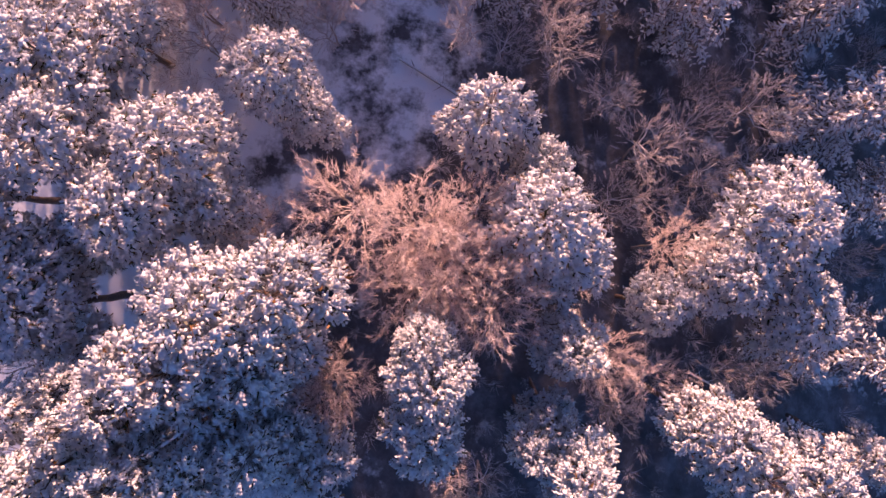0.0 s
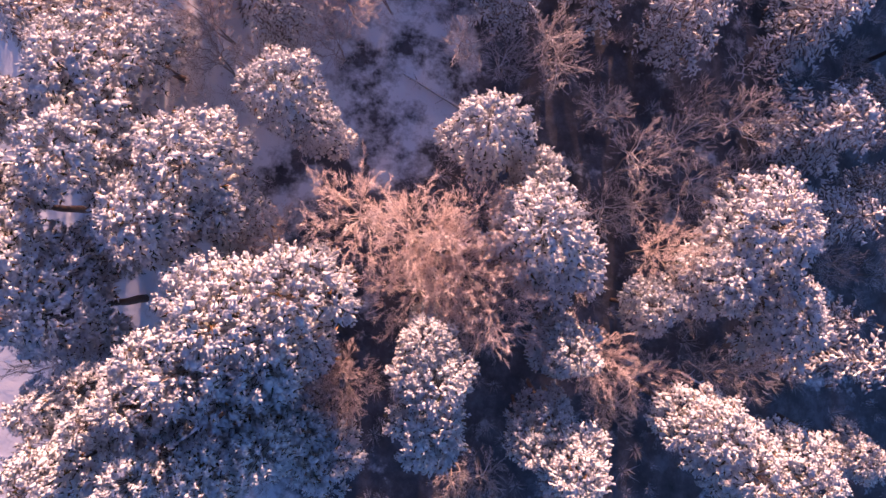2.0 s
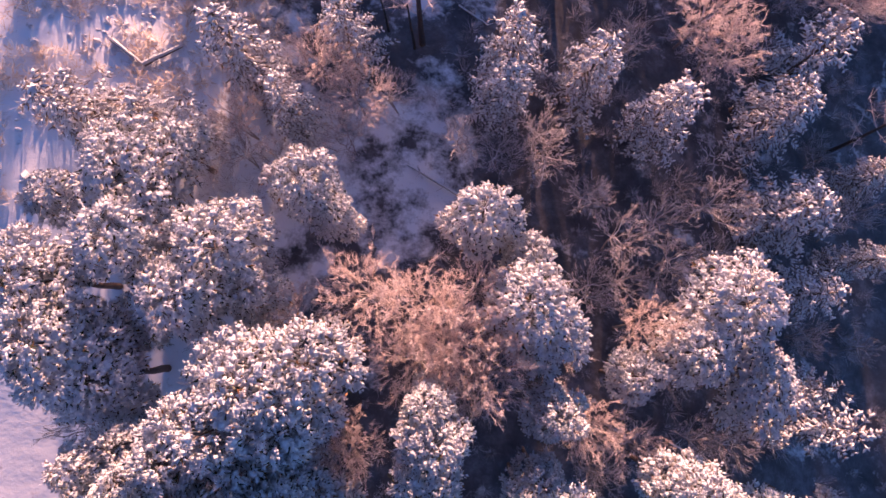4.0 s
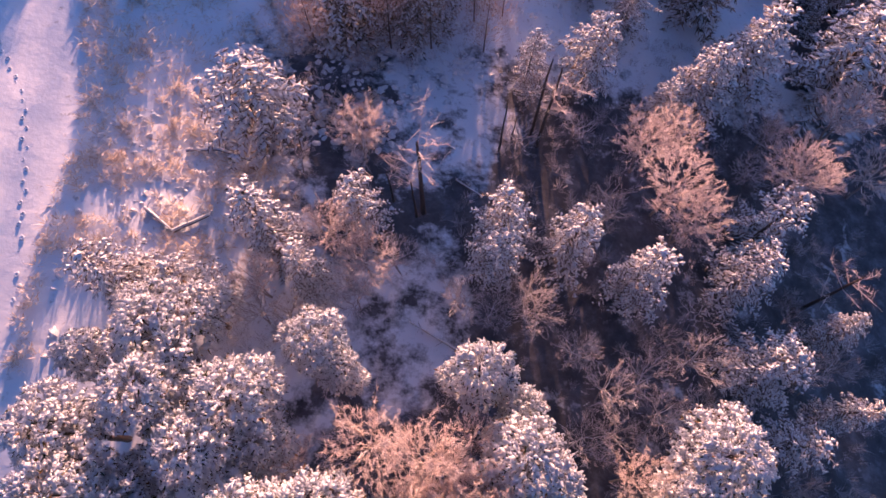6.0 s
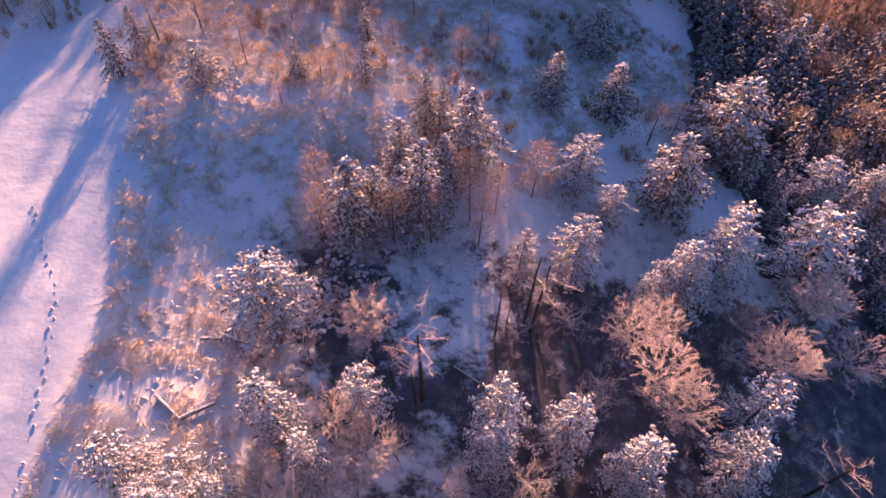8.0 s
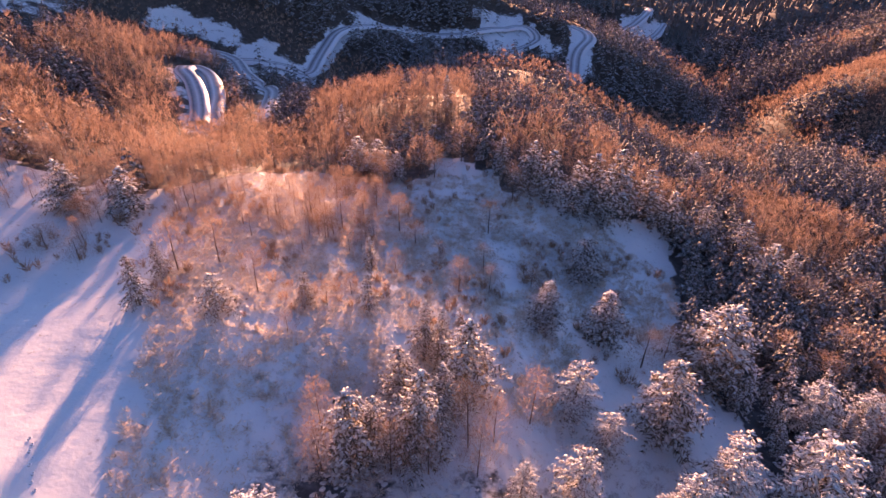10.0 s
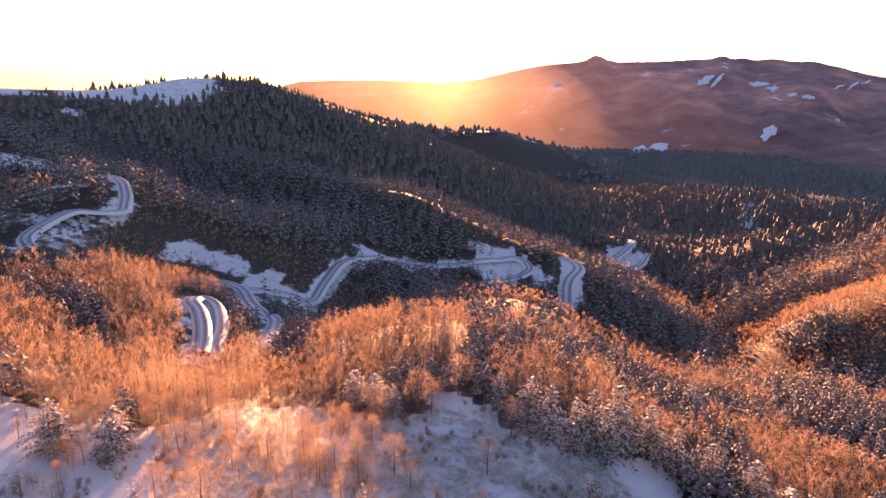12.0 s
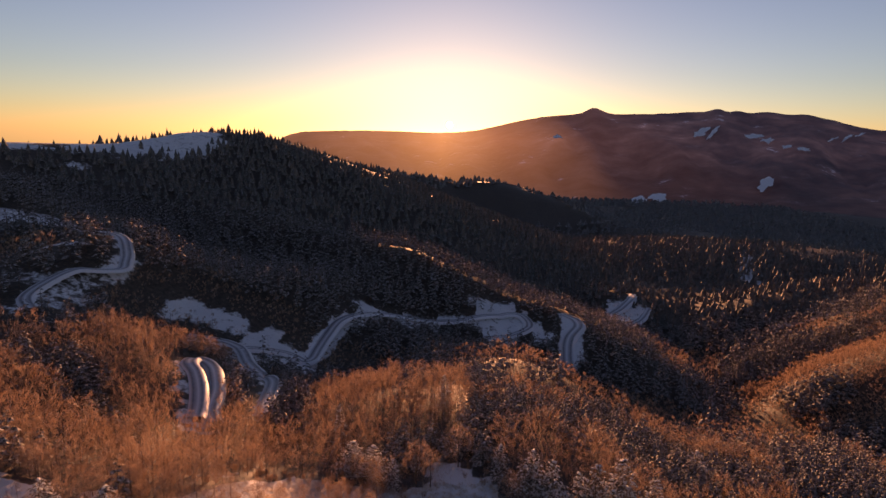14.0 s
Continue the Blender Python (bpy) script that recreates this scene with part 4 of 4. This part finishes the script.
while len(SCRUB) < 38:
    x, y = scrub.uniform(-16, 46), scrub.uniform(-18, 58)
    if not (-13 < x < 3 and 8 < y < 24) and not (-8 < x < 8 and 33 < y < 50) and noise.noise((x * 0.1, y * 0.1, 8.0)) > -0.1:
        SCRUB.append((x, y, scrub.uniform(3.5, 8.0), scrub.uniform(1.4, 2.8)))
plant([lambda k=k: bare_tree("bare_sapling", 6, 2.1, "thin leafless sapling grey with frost on the forest floor", SHRUB_SHADE_TWIG, 2, 5, 8, 0.02, 3) for k in range(3)], SCRUB, "frosted saplings", 7)


# the sun itself, low over the far range
disc = bmesh.new()
bmesh.ops.create_uvsphere(disc, u_segments=24, v_segments=12, radius=24)
disc_mesh = bpy.data.meshes.new("sun_disc")
disc.to_mesh(disc_mesh)
disc.free()
glow, gn, gl, gb = nodes_of("sun_surface")
gb.inputs["Emission Color"].default_value, gb.inputs["Emission Strength"].default_value = (1.0, 0.75, 0.45, 1), 60.0
disc_mesh.materials.append(glow)
orb = tagged(new("sun_disc", disc_mesh), "rising sun just over the distant range", "sun", kind="structure")
orb.location = (4750 * math.sin(radians(SUN_AZIMUTH)), 4750 * math.cos(radians(SUN_AZIMUTH)), 82 + 4750 * math.tan(radians(0.95)))


# ---------------------------------------------------------------- woods
def wood_places(seed, gap, x0, x1, y0, y1, keep):
    rng = random.Random(seed)
    out = []
    for j in range(int((y1 - y0) / gap)):
        for i in range(int((x1 - x0) / gap)):
            x, y = x0 + (i + rng.uniform(-0.1, 1.1)) * gap, y0 + (j + rng.uniform(-0.1, 1.1)) * gap
            if abs(x) < 0.78 * y + 45 and keep(x, y) and not open_land(x, y):
                out.append((x, y, rng.uniform(0.55, 1.25) * (1.0 + 0.35 * noise.noise((x * 0.09, y * 0.09, 15.0))), rng.uniform(0, 6.283)))
    return out


def stuff(name, templates, places, materials, label, category, tall, kind="stuff"):
    """Joins many copies of a few templates into one mesh. A template: vertices, triangles, material of each triangle, for a tree 1 m high."""
    V, F, M, base = [], [], [], 0
    xy = np.array([(p[0], p[1]) for p in places])
    zs = height(xy[:, 0], xy[:, 1])
    for k, (x, y, s, turn) in enumerate(places):
        v, f, m = templates[k % len(templates)]
        c, w = math.cos(turn) * s * tall, math.sin(turn) * s * tall
        q = np.empty_like(v)
        q[:, 0], q[:, 1], q[:, 2] = v[:, 0] * c - v[:, 1] * w + x, v[:, 0] * w + v[:, 1] * c + y, v[:, 2] * s * tall + zs[k]
        V.append(q)
        F.append(f + base)
        M.append(m)
        base += len(v)
    me = mesh_of(name, np.concatenate(V), np.concatenate(F), materials, np.concatenate(M))
    return tagged(new(name, me), label, category, kind=kind)


def template(heaps, tall):
    V, F, M, base = [], [], [], 0
    for k, hp in enumerate(heaps):
        v = np.array([tuple(p) for p in hp.v], float) / tall
        V.append(v)
        F.append(np.array(hp.f) + base)
        M.append(np.full(len(hp.f), k))
        base += len(v)
    return np.concatenate(V), np.concatenate(F), np.concatenate(M)


def simple_conifer(h, r, boughs, droop=0.35, stem=4):
    """A conifer of roof-shaped boughs, for the woods on the slopes."""
    wood, crown = Heap(), Heap()
    wood.tube([Vector((0, 0, -0.6)), Vector((0, 0, h * 0.6)), Vector((0, 0, h))], [0.013 * h, 0.009 * h, 0.01], stem)
    for n in range(boughs):
        q = (n + random.random() * 0.6) / boughs
        t, az = 0.2 + 0.8 * q, n * 2.39996 + random.uniform(-0.3, 0.3)
        reach = (r * (1 - q) ** 0.8 + 0.12 * r) * random.uniform(0.75, 1.15)
        o, a = Vector((math.cos(az), math.sin(az), 0)), Vector((-math.sin(az), math.cos(az), 0))
        p = Vector((0, 0, t * h))
        tip = p + o * reach + Vector((0, 0, -droop * reach))
        mid, w = p + o * reach * 0.55 + Vector((0, 0, 0.02 * h)), reach * random.uniform(0.3, 0.5)
        low = Vector((0, 0, -0.16 * reach - 0.1))
        crown.tri(p, mid + a * w + low, mid)
        crown.tri(p, mid, mid - a * w + low)
        crown.tri(mid, mid + a * w + low, tip)
        crown.tri(mid, tip, mid - a * w + low)
    return wood, crown


def far_cone(h, r):
    crown = Heap()
    for z0, z1, w in ((0.1, 0.65, 1.0), (0.4, 1.0, 0.66)):
        k, n = len(crown.v), 5
        crown.v.append(Vector((random.uniform(-0.1, 0.1), random.uniform(-0.1, 0.1), z1 * h)))
        for s in range(n):
            g, t = random.uniform(0.65, 1.2), 2 * math.pi * (s + random.uniform(-0.2, 0.2)) / n
            crown.v.append(Vector((math.cos(t) * r * w * g, math.sin(t) * r * w * g, (z0 + random.uniform(-0.06, 0.1)) * h)))
        crown.f += [(k, k + 1 + s, k + 1 + (s + 1) % n) for s in range(n)]
    return (crown,)


def bare_spray(h, r, blades, wide):
    """A far leafless tree: a stem and a rounded haze of twigs."""
    wood, crown = Heap(), Heap()
    wood.tube([Vector((0, 0, -0.5)), Vector((0, 0, h * 0.9))], [0.012 * h, 0.004 * h], 3)
    knots = max(5, blades // 10)
    for k in range(knots):
        t, az = 0.28 + 0.66 * (k + random.random()) / knots, k * 2.39996 + random.uniform(-0.5, 0.5)
        w = r * math.sqrt(max(0.03, 1 - ((t - 0.52) / 0.47) ** 2)) * random.uniform(0.45, 0.95)
        p = Vector((math.cos(az) * w, math.sin(az) * w, t * h))
        wood.blade(Vector((0, 0, t * h * 0.75)), p, 0.05)
        for _ in range(blades // knots):
            o = p + Vector((random.uniform(-1, 1), random.uniform(-1, 1), random.uniform(-1, 1))) * r * 0.16
            e = Vector((math.cos(az) * 0.5 + random.uniform(-0.5, 0.5), math.sin(az) * 0.5 + random.uniform(-0.5, 0.5), random.uniform(0.2, 1.5))).normalized()
            crown.blade(o, o + e * h * random.uniform(0.08, 0.17), wide * random.uniform(0.6, 1.4))
    return wood, crown


def patchy(x, y, scale, seed):
    return noise.noise((x * scale, y * scale, seed)) + 0.5 * noise.noise((x * scale * 2.3, y * scale * 2.3, seed))


def dark_wood(x, y):
    """Where conifers stand rather than larches."""
    return patchy(x, y, 0.022, 7.0) > (0.14 if x < 20 else 0.0 if x < 55 else -0.2) or (10 < x < 120 and y > 190 + 0.2 * x and patchy(x, y, 0.03, 3.0) > 0.12)


near = wood_places(11, 3.6, -150, 190, 22, 262, lambda x, y: wooded(x, y) > 0.99)
near_larch = [p for p in near if not dark_wood(p[0], p[1])]
near_dark = [p for p in near if dark_wood(p[0], p[1])]
# the nearest larches of the grove are trees of their own, the rest is one mass
near_larch.sort(key=lambda p: p[1] + 0.15 * abs(p[0]))
plant([lambda: larch("larch_tree", 9, 2.4, "leafless larch glowing orange in the edge of the grove", 44, 14, 0.075) for _ in range(5)],
      [(x, y, 10.5 * s, 3.6 * s) for x, y, s, _ in near_larch[:38]], "larch grove", 21)
stuff("larch_wood", [template(bare_spray(8, 3.0, 185, 0.075), 8) for _ in range(6)], near_larch[38:], [BARK, LARCH_TWIG],
      "dense leafless larch wood with orange-lit frosted twigs", "woods", 9.3)
near_dark.sort(key=lambda p: p[1] + 0.15 * abs(p[0]))
plant([lambda: conifer("conifer_tree", 9, 2.6, 9, 5, 0.6, "slender dark conifer dusted with snow among larches") for _ in range(4)],
      [(x, y, 9 * s, 2.8 * s) for x, y, s, _ in near_dark[:70]], "conifers among the larches", 22)
stuff("conifer_wood", [template(simple_conifer(8, 2.4, 15), 8) for _ in range(6)], near_dark[70:], [BARK, FAR_CONIFER],
      "dark conifer wood with frosted tops on the spur", "woods", 9.5)

# slopes across the gully and down to the road
mid = wood_places(12, 5.0, -330, 420, 150, 520, lambda x, y: not (-150 < x < 190 and y < 262))
mid += wood_places(19, 3.6, 195, 330, 290, 440, lambda x, y: True)  # the close wood on the east slope
mid_larch = [p for p in mid if (patchy(p[0], p[1], 0.018, 17.0) > (0.0 if p[0] > 140 else -0.15 if p[0] > 60 else 0.1)) and (p[1] < 330 or (p[0] > 150 and p[1] < 470))]
kept = set(mid_larch)
mid_dark = [p for p in mid if p not in kept]
stuff("larch_wood", [template(bare_spray(8, 3.4, 54, 0.28), 8) for _ in range(6)], mid_larch, [BARK, LARCH_TWIG],
      "leafless larch wood on the slope across the gully", "woods", 8.0)
stuff("conifer_wood", [template(simple_conifer(9, 2.7, 10, 0.35, 3), 9) for _ in range(6)], mid_dark, [BARK, FAR_CONIFER],
      "dark conifer wood on the slopes by the road", "woods", 12.0)
far = wood_places(13, 7.7, -900, 700, 520, 1350, lambda x, y: patchy(x, y, 0.004, 31.0) > -0.75)
stuff("far_wood", [template(far_cone(10, 3.2), 10) for _ in range(8)], far, [FAR_CONIFER],
      "far wooded hillsides in the shade of the ridge", "woods", 10.0)
farther = wood_places(14, 17.0, -900, 1300, 1350, 2500, lambda x, y: patchy(x, y, 0.003, 37.0) > -0.5)
stuff("far_wood", [template(far_cone(10, 5.5), 10) for _ in range(6)], farther, [FAR_CONIFER],
      "far wooded hills beyond the valley", "woods", 14.0)
print("woods", len(near_larch), len(near_dark), len(mid_larch), len(mid_dark), len(far))


# ---------------------------------------------------------------- dead stems, fallen trunks, brush, footprints
def snag(name, h, r, label, branches, lean=(0, 0)):
    root = tagged(new(name), label, "dead tree")
    wood, twigs = Heap(), Heap()
    line = [Vector((lean[0] * t * h, lean[1] * t * h, -0.5 + (h + 0.5) * t)) + Vector((random.uniform(-0.05, 0.05), random.uniform(-0.05, 0.05), 0)) for t in (0, 0.2, 0.4, 0.6, 0.8, 0.97)]
    wood.tube(line, [r * 1.3, r, r * 0.85, r * 0.72, r * 0.6, r * 0.42], 8)
    top = line[-1]
    for k in range(6):  # splintered end
        t = k * 1.047
        wood.tri(top + Vector((math.cos(t), math.sin(t), 0)) * r * 0.42, top + Vector((math.cos(t + 1.05), math.sin(t + 1.05), 0)) * r * 0.42, top + Vector((math.cos(t) * r * 0.3, math.sin(t) * r * 0.3, random.uniform(0.2, 0.7))))
    part("trunk", wood, DEAD_WOOD, root, smooth=True)
    for n in range(branches):
        branch = Heap()
        t = random.uniform(0.35, 0.97)
        i = min(int(t * 5), 4)
        p = line[i].lerp(line[i + 1], t * 5 - i)
        az, reach = random.uniform(0, 6.283), h * random.uniform(0.12, 0.30)
        q = p + Vector((math.cos(az) * reach, math.sin(az) * reach, reach * random.uniform(0.1, 0.8)))
        limb = bent(p, q, 0.05, 4, 0.2)
        branch.tube(limb, [0.05, 0.04, 0.03, 0.02, 0.01], 4)
        for _ in range(22):
            w = random.uniform(0.2, 1)
            i = min(int(w * 4), 3)
            s = limb[i].lerp(limb[i + 1], w * 4 - i)
            branch.blade(s, s + Vector((random.uniform(-1, 1), random.uniform(-1, 1), random.uniform(-0.3, 0.9))) * reach * 0.4, 0.045)
        part("branch", branch, FROST_TWIG, root, "white frosted dead branch")
    return root


for x, y, h, r, n, lean in ((-2.2, 28.7, 15, 0.28, 18, (-0.02, 0.02)), (-3.0, 28.1, 8.5, 0.16, 1, (-0.03, 0)), (-5.6, 29.9, 6.5, 0.15, 1, (-0.04, 0)), (6.9, 38.6, 11, 0.13, 0, (0.01, 0)),
                            (8.6, 40.6, 5, 0.12, 0, (0.03, 0)), (11.1, 41.5, 15, 0.22, 3, (0.03, 0.02)), (11.8, 40.1, 15, 0.24, 4, (0.05, 0.03)), (46.0, 21.0, 12, 0.26, 12, (0.10, 0.05))):
    snag("dead_trunk", h, r, "dark broken dead trunk standing in the snow" if n < 5 else "dead tree with white frosted branches", n, lean).location = (x, y, ground_at(x, y))


def fallen(name, p, q, r):
    root = tagged(new(name), "fallen tree trunk under snow, lit along its top", "log")
    wood, cap = Heap(), Heap()
    a, b = (Vector((x, y, ground_at(x, y) + r * 1.2)) for x, y in (p, q))
    mid = a.lerp(b, 0.5)
    line = [v - mid for v in bent(a, b, -0.05, 6, 0.12)]
    wood.tube(line, [r * (1 - 0.08 * k) for k in range(7)], 8)
    cap.tube([v + Vector((0, 0, r * 0.75)) for v in line], [r * 0.62 * (1 - 0.06 * k) for k in range(7)], 6)
    for _ in range(9):
        s = random.choice(line)
        stub = Heap()
        stub.tube([s, s + Vector((random.uniform(-1, 1), random.uniform(-1, 1), random.uniform(0.2, 1.0)))], [0.05, 0.015], 4)
        part("branch_stub", stub, DEAD_WOOD, root)
    part("trunk", wood, DEAD_WOOD, root, smooth=True)
    part("snow", cap, CROWN_SNOW, root, "ridge of snow along the trunk", smooth=True)
    root.location = mid


for p, q, r in (((-28.4, 34.3), (-24.5, 35.0), 0.22), ((-26.6, 35.3), (-21.4, 33.8), 0.26), ((-30.7, 26.4), (-27.8, 24.1), 0.24), ((-27.8, 24.1), (-24.6, 26.3), 0.26), ((3.5, 11.5), (-3.5, 15.5), 0.16), ((22, -11), (25.5, -13), 0.14), ((1.5, 33.5), (4.5, 31.5), 0.14)):
    fallen("fallen_log", p, q, r)


def brush(h, r, blades, wide):
    hp = Heap()
    for _ in range(blades):
        az, w = random.uniform(0, 6.283), r * math.sqrt(random.random()) * 0.5
        p = Vector((math.cos(az) * w * 0.5, math.sin(az) * w * 0.5, random.uniform(0, 0.5) * h))
        q = p + Vector((math.cos(az) * r * random.uniform(0.2, 0.7), math.sin(az) * r * random.uniform(0.2, 0.7), h * random.uniform(0.25, 0.6)))
        hp.blade(p, q, wide * random.uniform(0.7, 1.5))
    return (hp,)


def strewn(seed, count, x0, x1, y0, y1, keep, low=0.5, high=1.5):
    rng, out = random.Random(seed), []
    while len(out) < count:
        x, y = rng.uniform(x0, x1), rng.uniform(y0, y1)
        if keep(x, y):
            out.append((x, y, rng.uniform(low, high), rng.uniform(0, 6.283)))
    return out


def clear_floor(x, y):
    return ((x + 5) / 7) ** 2 + ((y - 14) / 7) ** 2 < 1 or ((x - 0) / 8) ** 2 + ((y - 42) / 8) ** 2 < 1


def near_floor(x, y):
    return not clear_floor(x, y) and x > -24 - 0.35 * max(0, y - 20) and noise.noise((x * 0.12, y * 0.12, 8.0)) > -0.25 and not (in_meadow(x, y) and x < -14)


stuff("undergrowth", [template(brush(1.6, 1.3, 46, 0.035), 1.6) for _ in range(6)], strewn(31, 1500, -34, 60, -30, 62, near_floor), [SHRUB_SHADE_TWIG],
      "tangled leafless undergrowth grey with frost on the forest floor", "shrubs", 1.5)
stuff("saplings", [template(brush(2.2, 1.3, 60, 0.07), 2.2) for _ in range(6)], strewn(32, 560, -85, 62, 78, 155, lambda x, y: noise.noise((x * 0.07, y * 0.07, 2.0)) > (0.0 if x < 8 else 0.1)), [LARCH_TWIG],
      "low frosted saplings and weeds standing in the meadow snow", "shrubs", 2.1)
stuff("dry_grass", [template(brush(0.55, 0.85, 18, 0.05), 0.7) for _ in range(6)],
      strewn(33, 12500, -68, 60, 2, 150, lambda x, y: in_meadow(x, y) and (x < -8 or y > 66) and x > -41 - 0.22 * max(0, y - 38) + 1.5 and noise.noise((x * 0.10, y * 0.16, 6.0)) + 0.5 * noise.noise((x * 0.3, y * 0.5, 9.0)) > -0.34), [GRASS],
      "dry grass tufts bent under frost and catching the low sun", "grass", 1.0)
stuff("snow_tussocks", [template((lambda hp: (hp.puff(Vector((0, 0, 0.1)), Vector((1, 0, 0.05)), 1.3, 0.9, 0.38, 8), (hp,))[1])(Heap()), 1.0) for _ in range(6)],
      strewn(34, 7500, -66, 45, 2, 150, lambda x, y: in_meadow(x, y) and x > -37.5 - 0.22 * max(0, y - 38) and noise.noise((x * 0.16, y * 0.16, 3.0)) > -0.2, 0.3, 1.3), [CROWN_SNOW],
      "lumps of snow over grass tussocks in the meadow", "snow", 0.8)


def footprint():
    """A pit trodden in the snow, with a raised rim."""
    hp, n = Heap(), 10
    for r, z in ((0.30, -0.06), (0.19, 0.02), (0.15, 0.01), (0.10, -0.14)):
        for k in range(n):
            t = 2 * math.pi * k / n
            hp.v.append(Vector((math.cos(t) * r * 0.75, math.sin(t) * r, z * random.uniform(0.8, 1.1))))
    for ring in range(3):
        for k in range(n):
            i, j = ring * n + k, ring * n + (k + 1) % n
            hp.f += [(i, j, j + n), (i, j + n, i + n)]
    hp.f += [(3 * n, 3 * n + k, 3 * n + k + 1) for k in range(1, n - 1)]
    return hp


TRAIL = [(-52.5, 51), (-50.5, 47.2), (-47.6, 42.5), (-45.3, 38.5), (-43.9, 33.6), (-42.6, 28.6), (-41.6, 23.5), (-40.5, 18.5), (-40.0, 13), (-39.0, 8)]
pit = footprint().mesh("footprint", SNOW, True)
walked = random.Random(41)
for (x0, y0), (x1, y1) in zip(TRAIL, TRAIL[1:]):
    for k in range(4):
        t = (k + walked.uniform(-0.15, 0.15)) / 4
        off = 0.16 if k % 2 else -0.16
        x, y = x0 + (x1 - x0) * t + off, y0 + (y1 - y0) * t
        ob = tagged(new("footprint", pit), "footprint trodden deep in the open snow", "footprint", "trail of footprints")
        ob.location, ob.rotation_euler, ob.scale = (x, y, ground_at(x, y) + 0.04), (0, 0, walked.uniform(-0.5, 0.5)), (1.15, 1.15, 1.2)
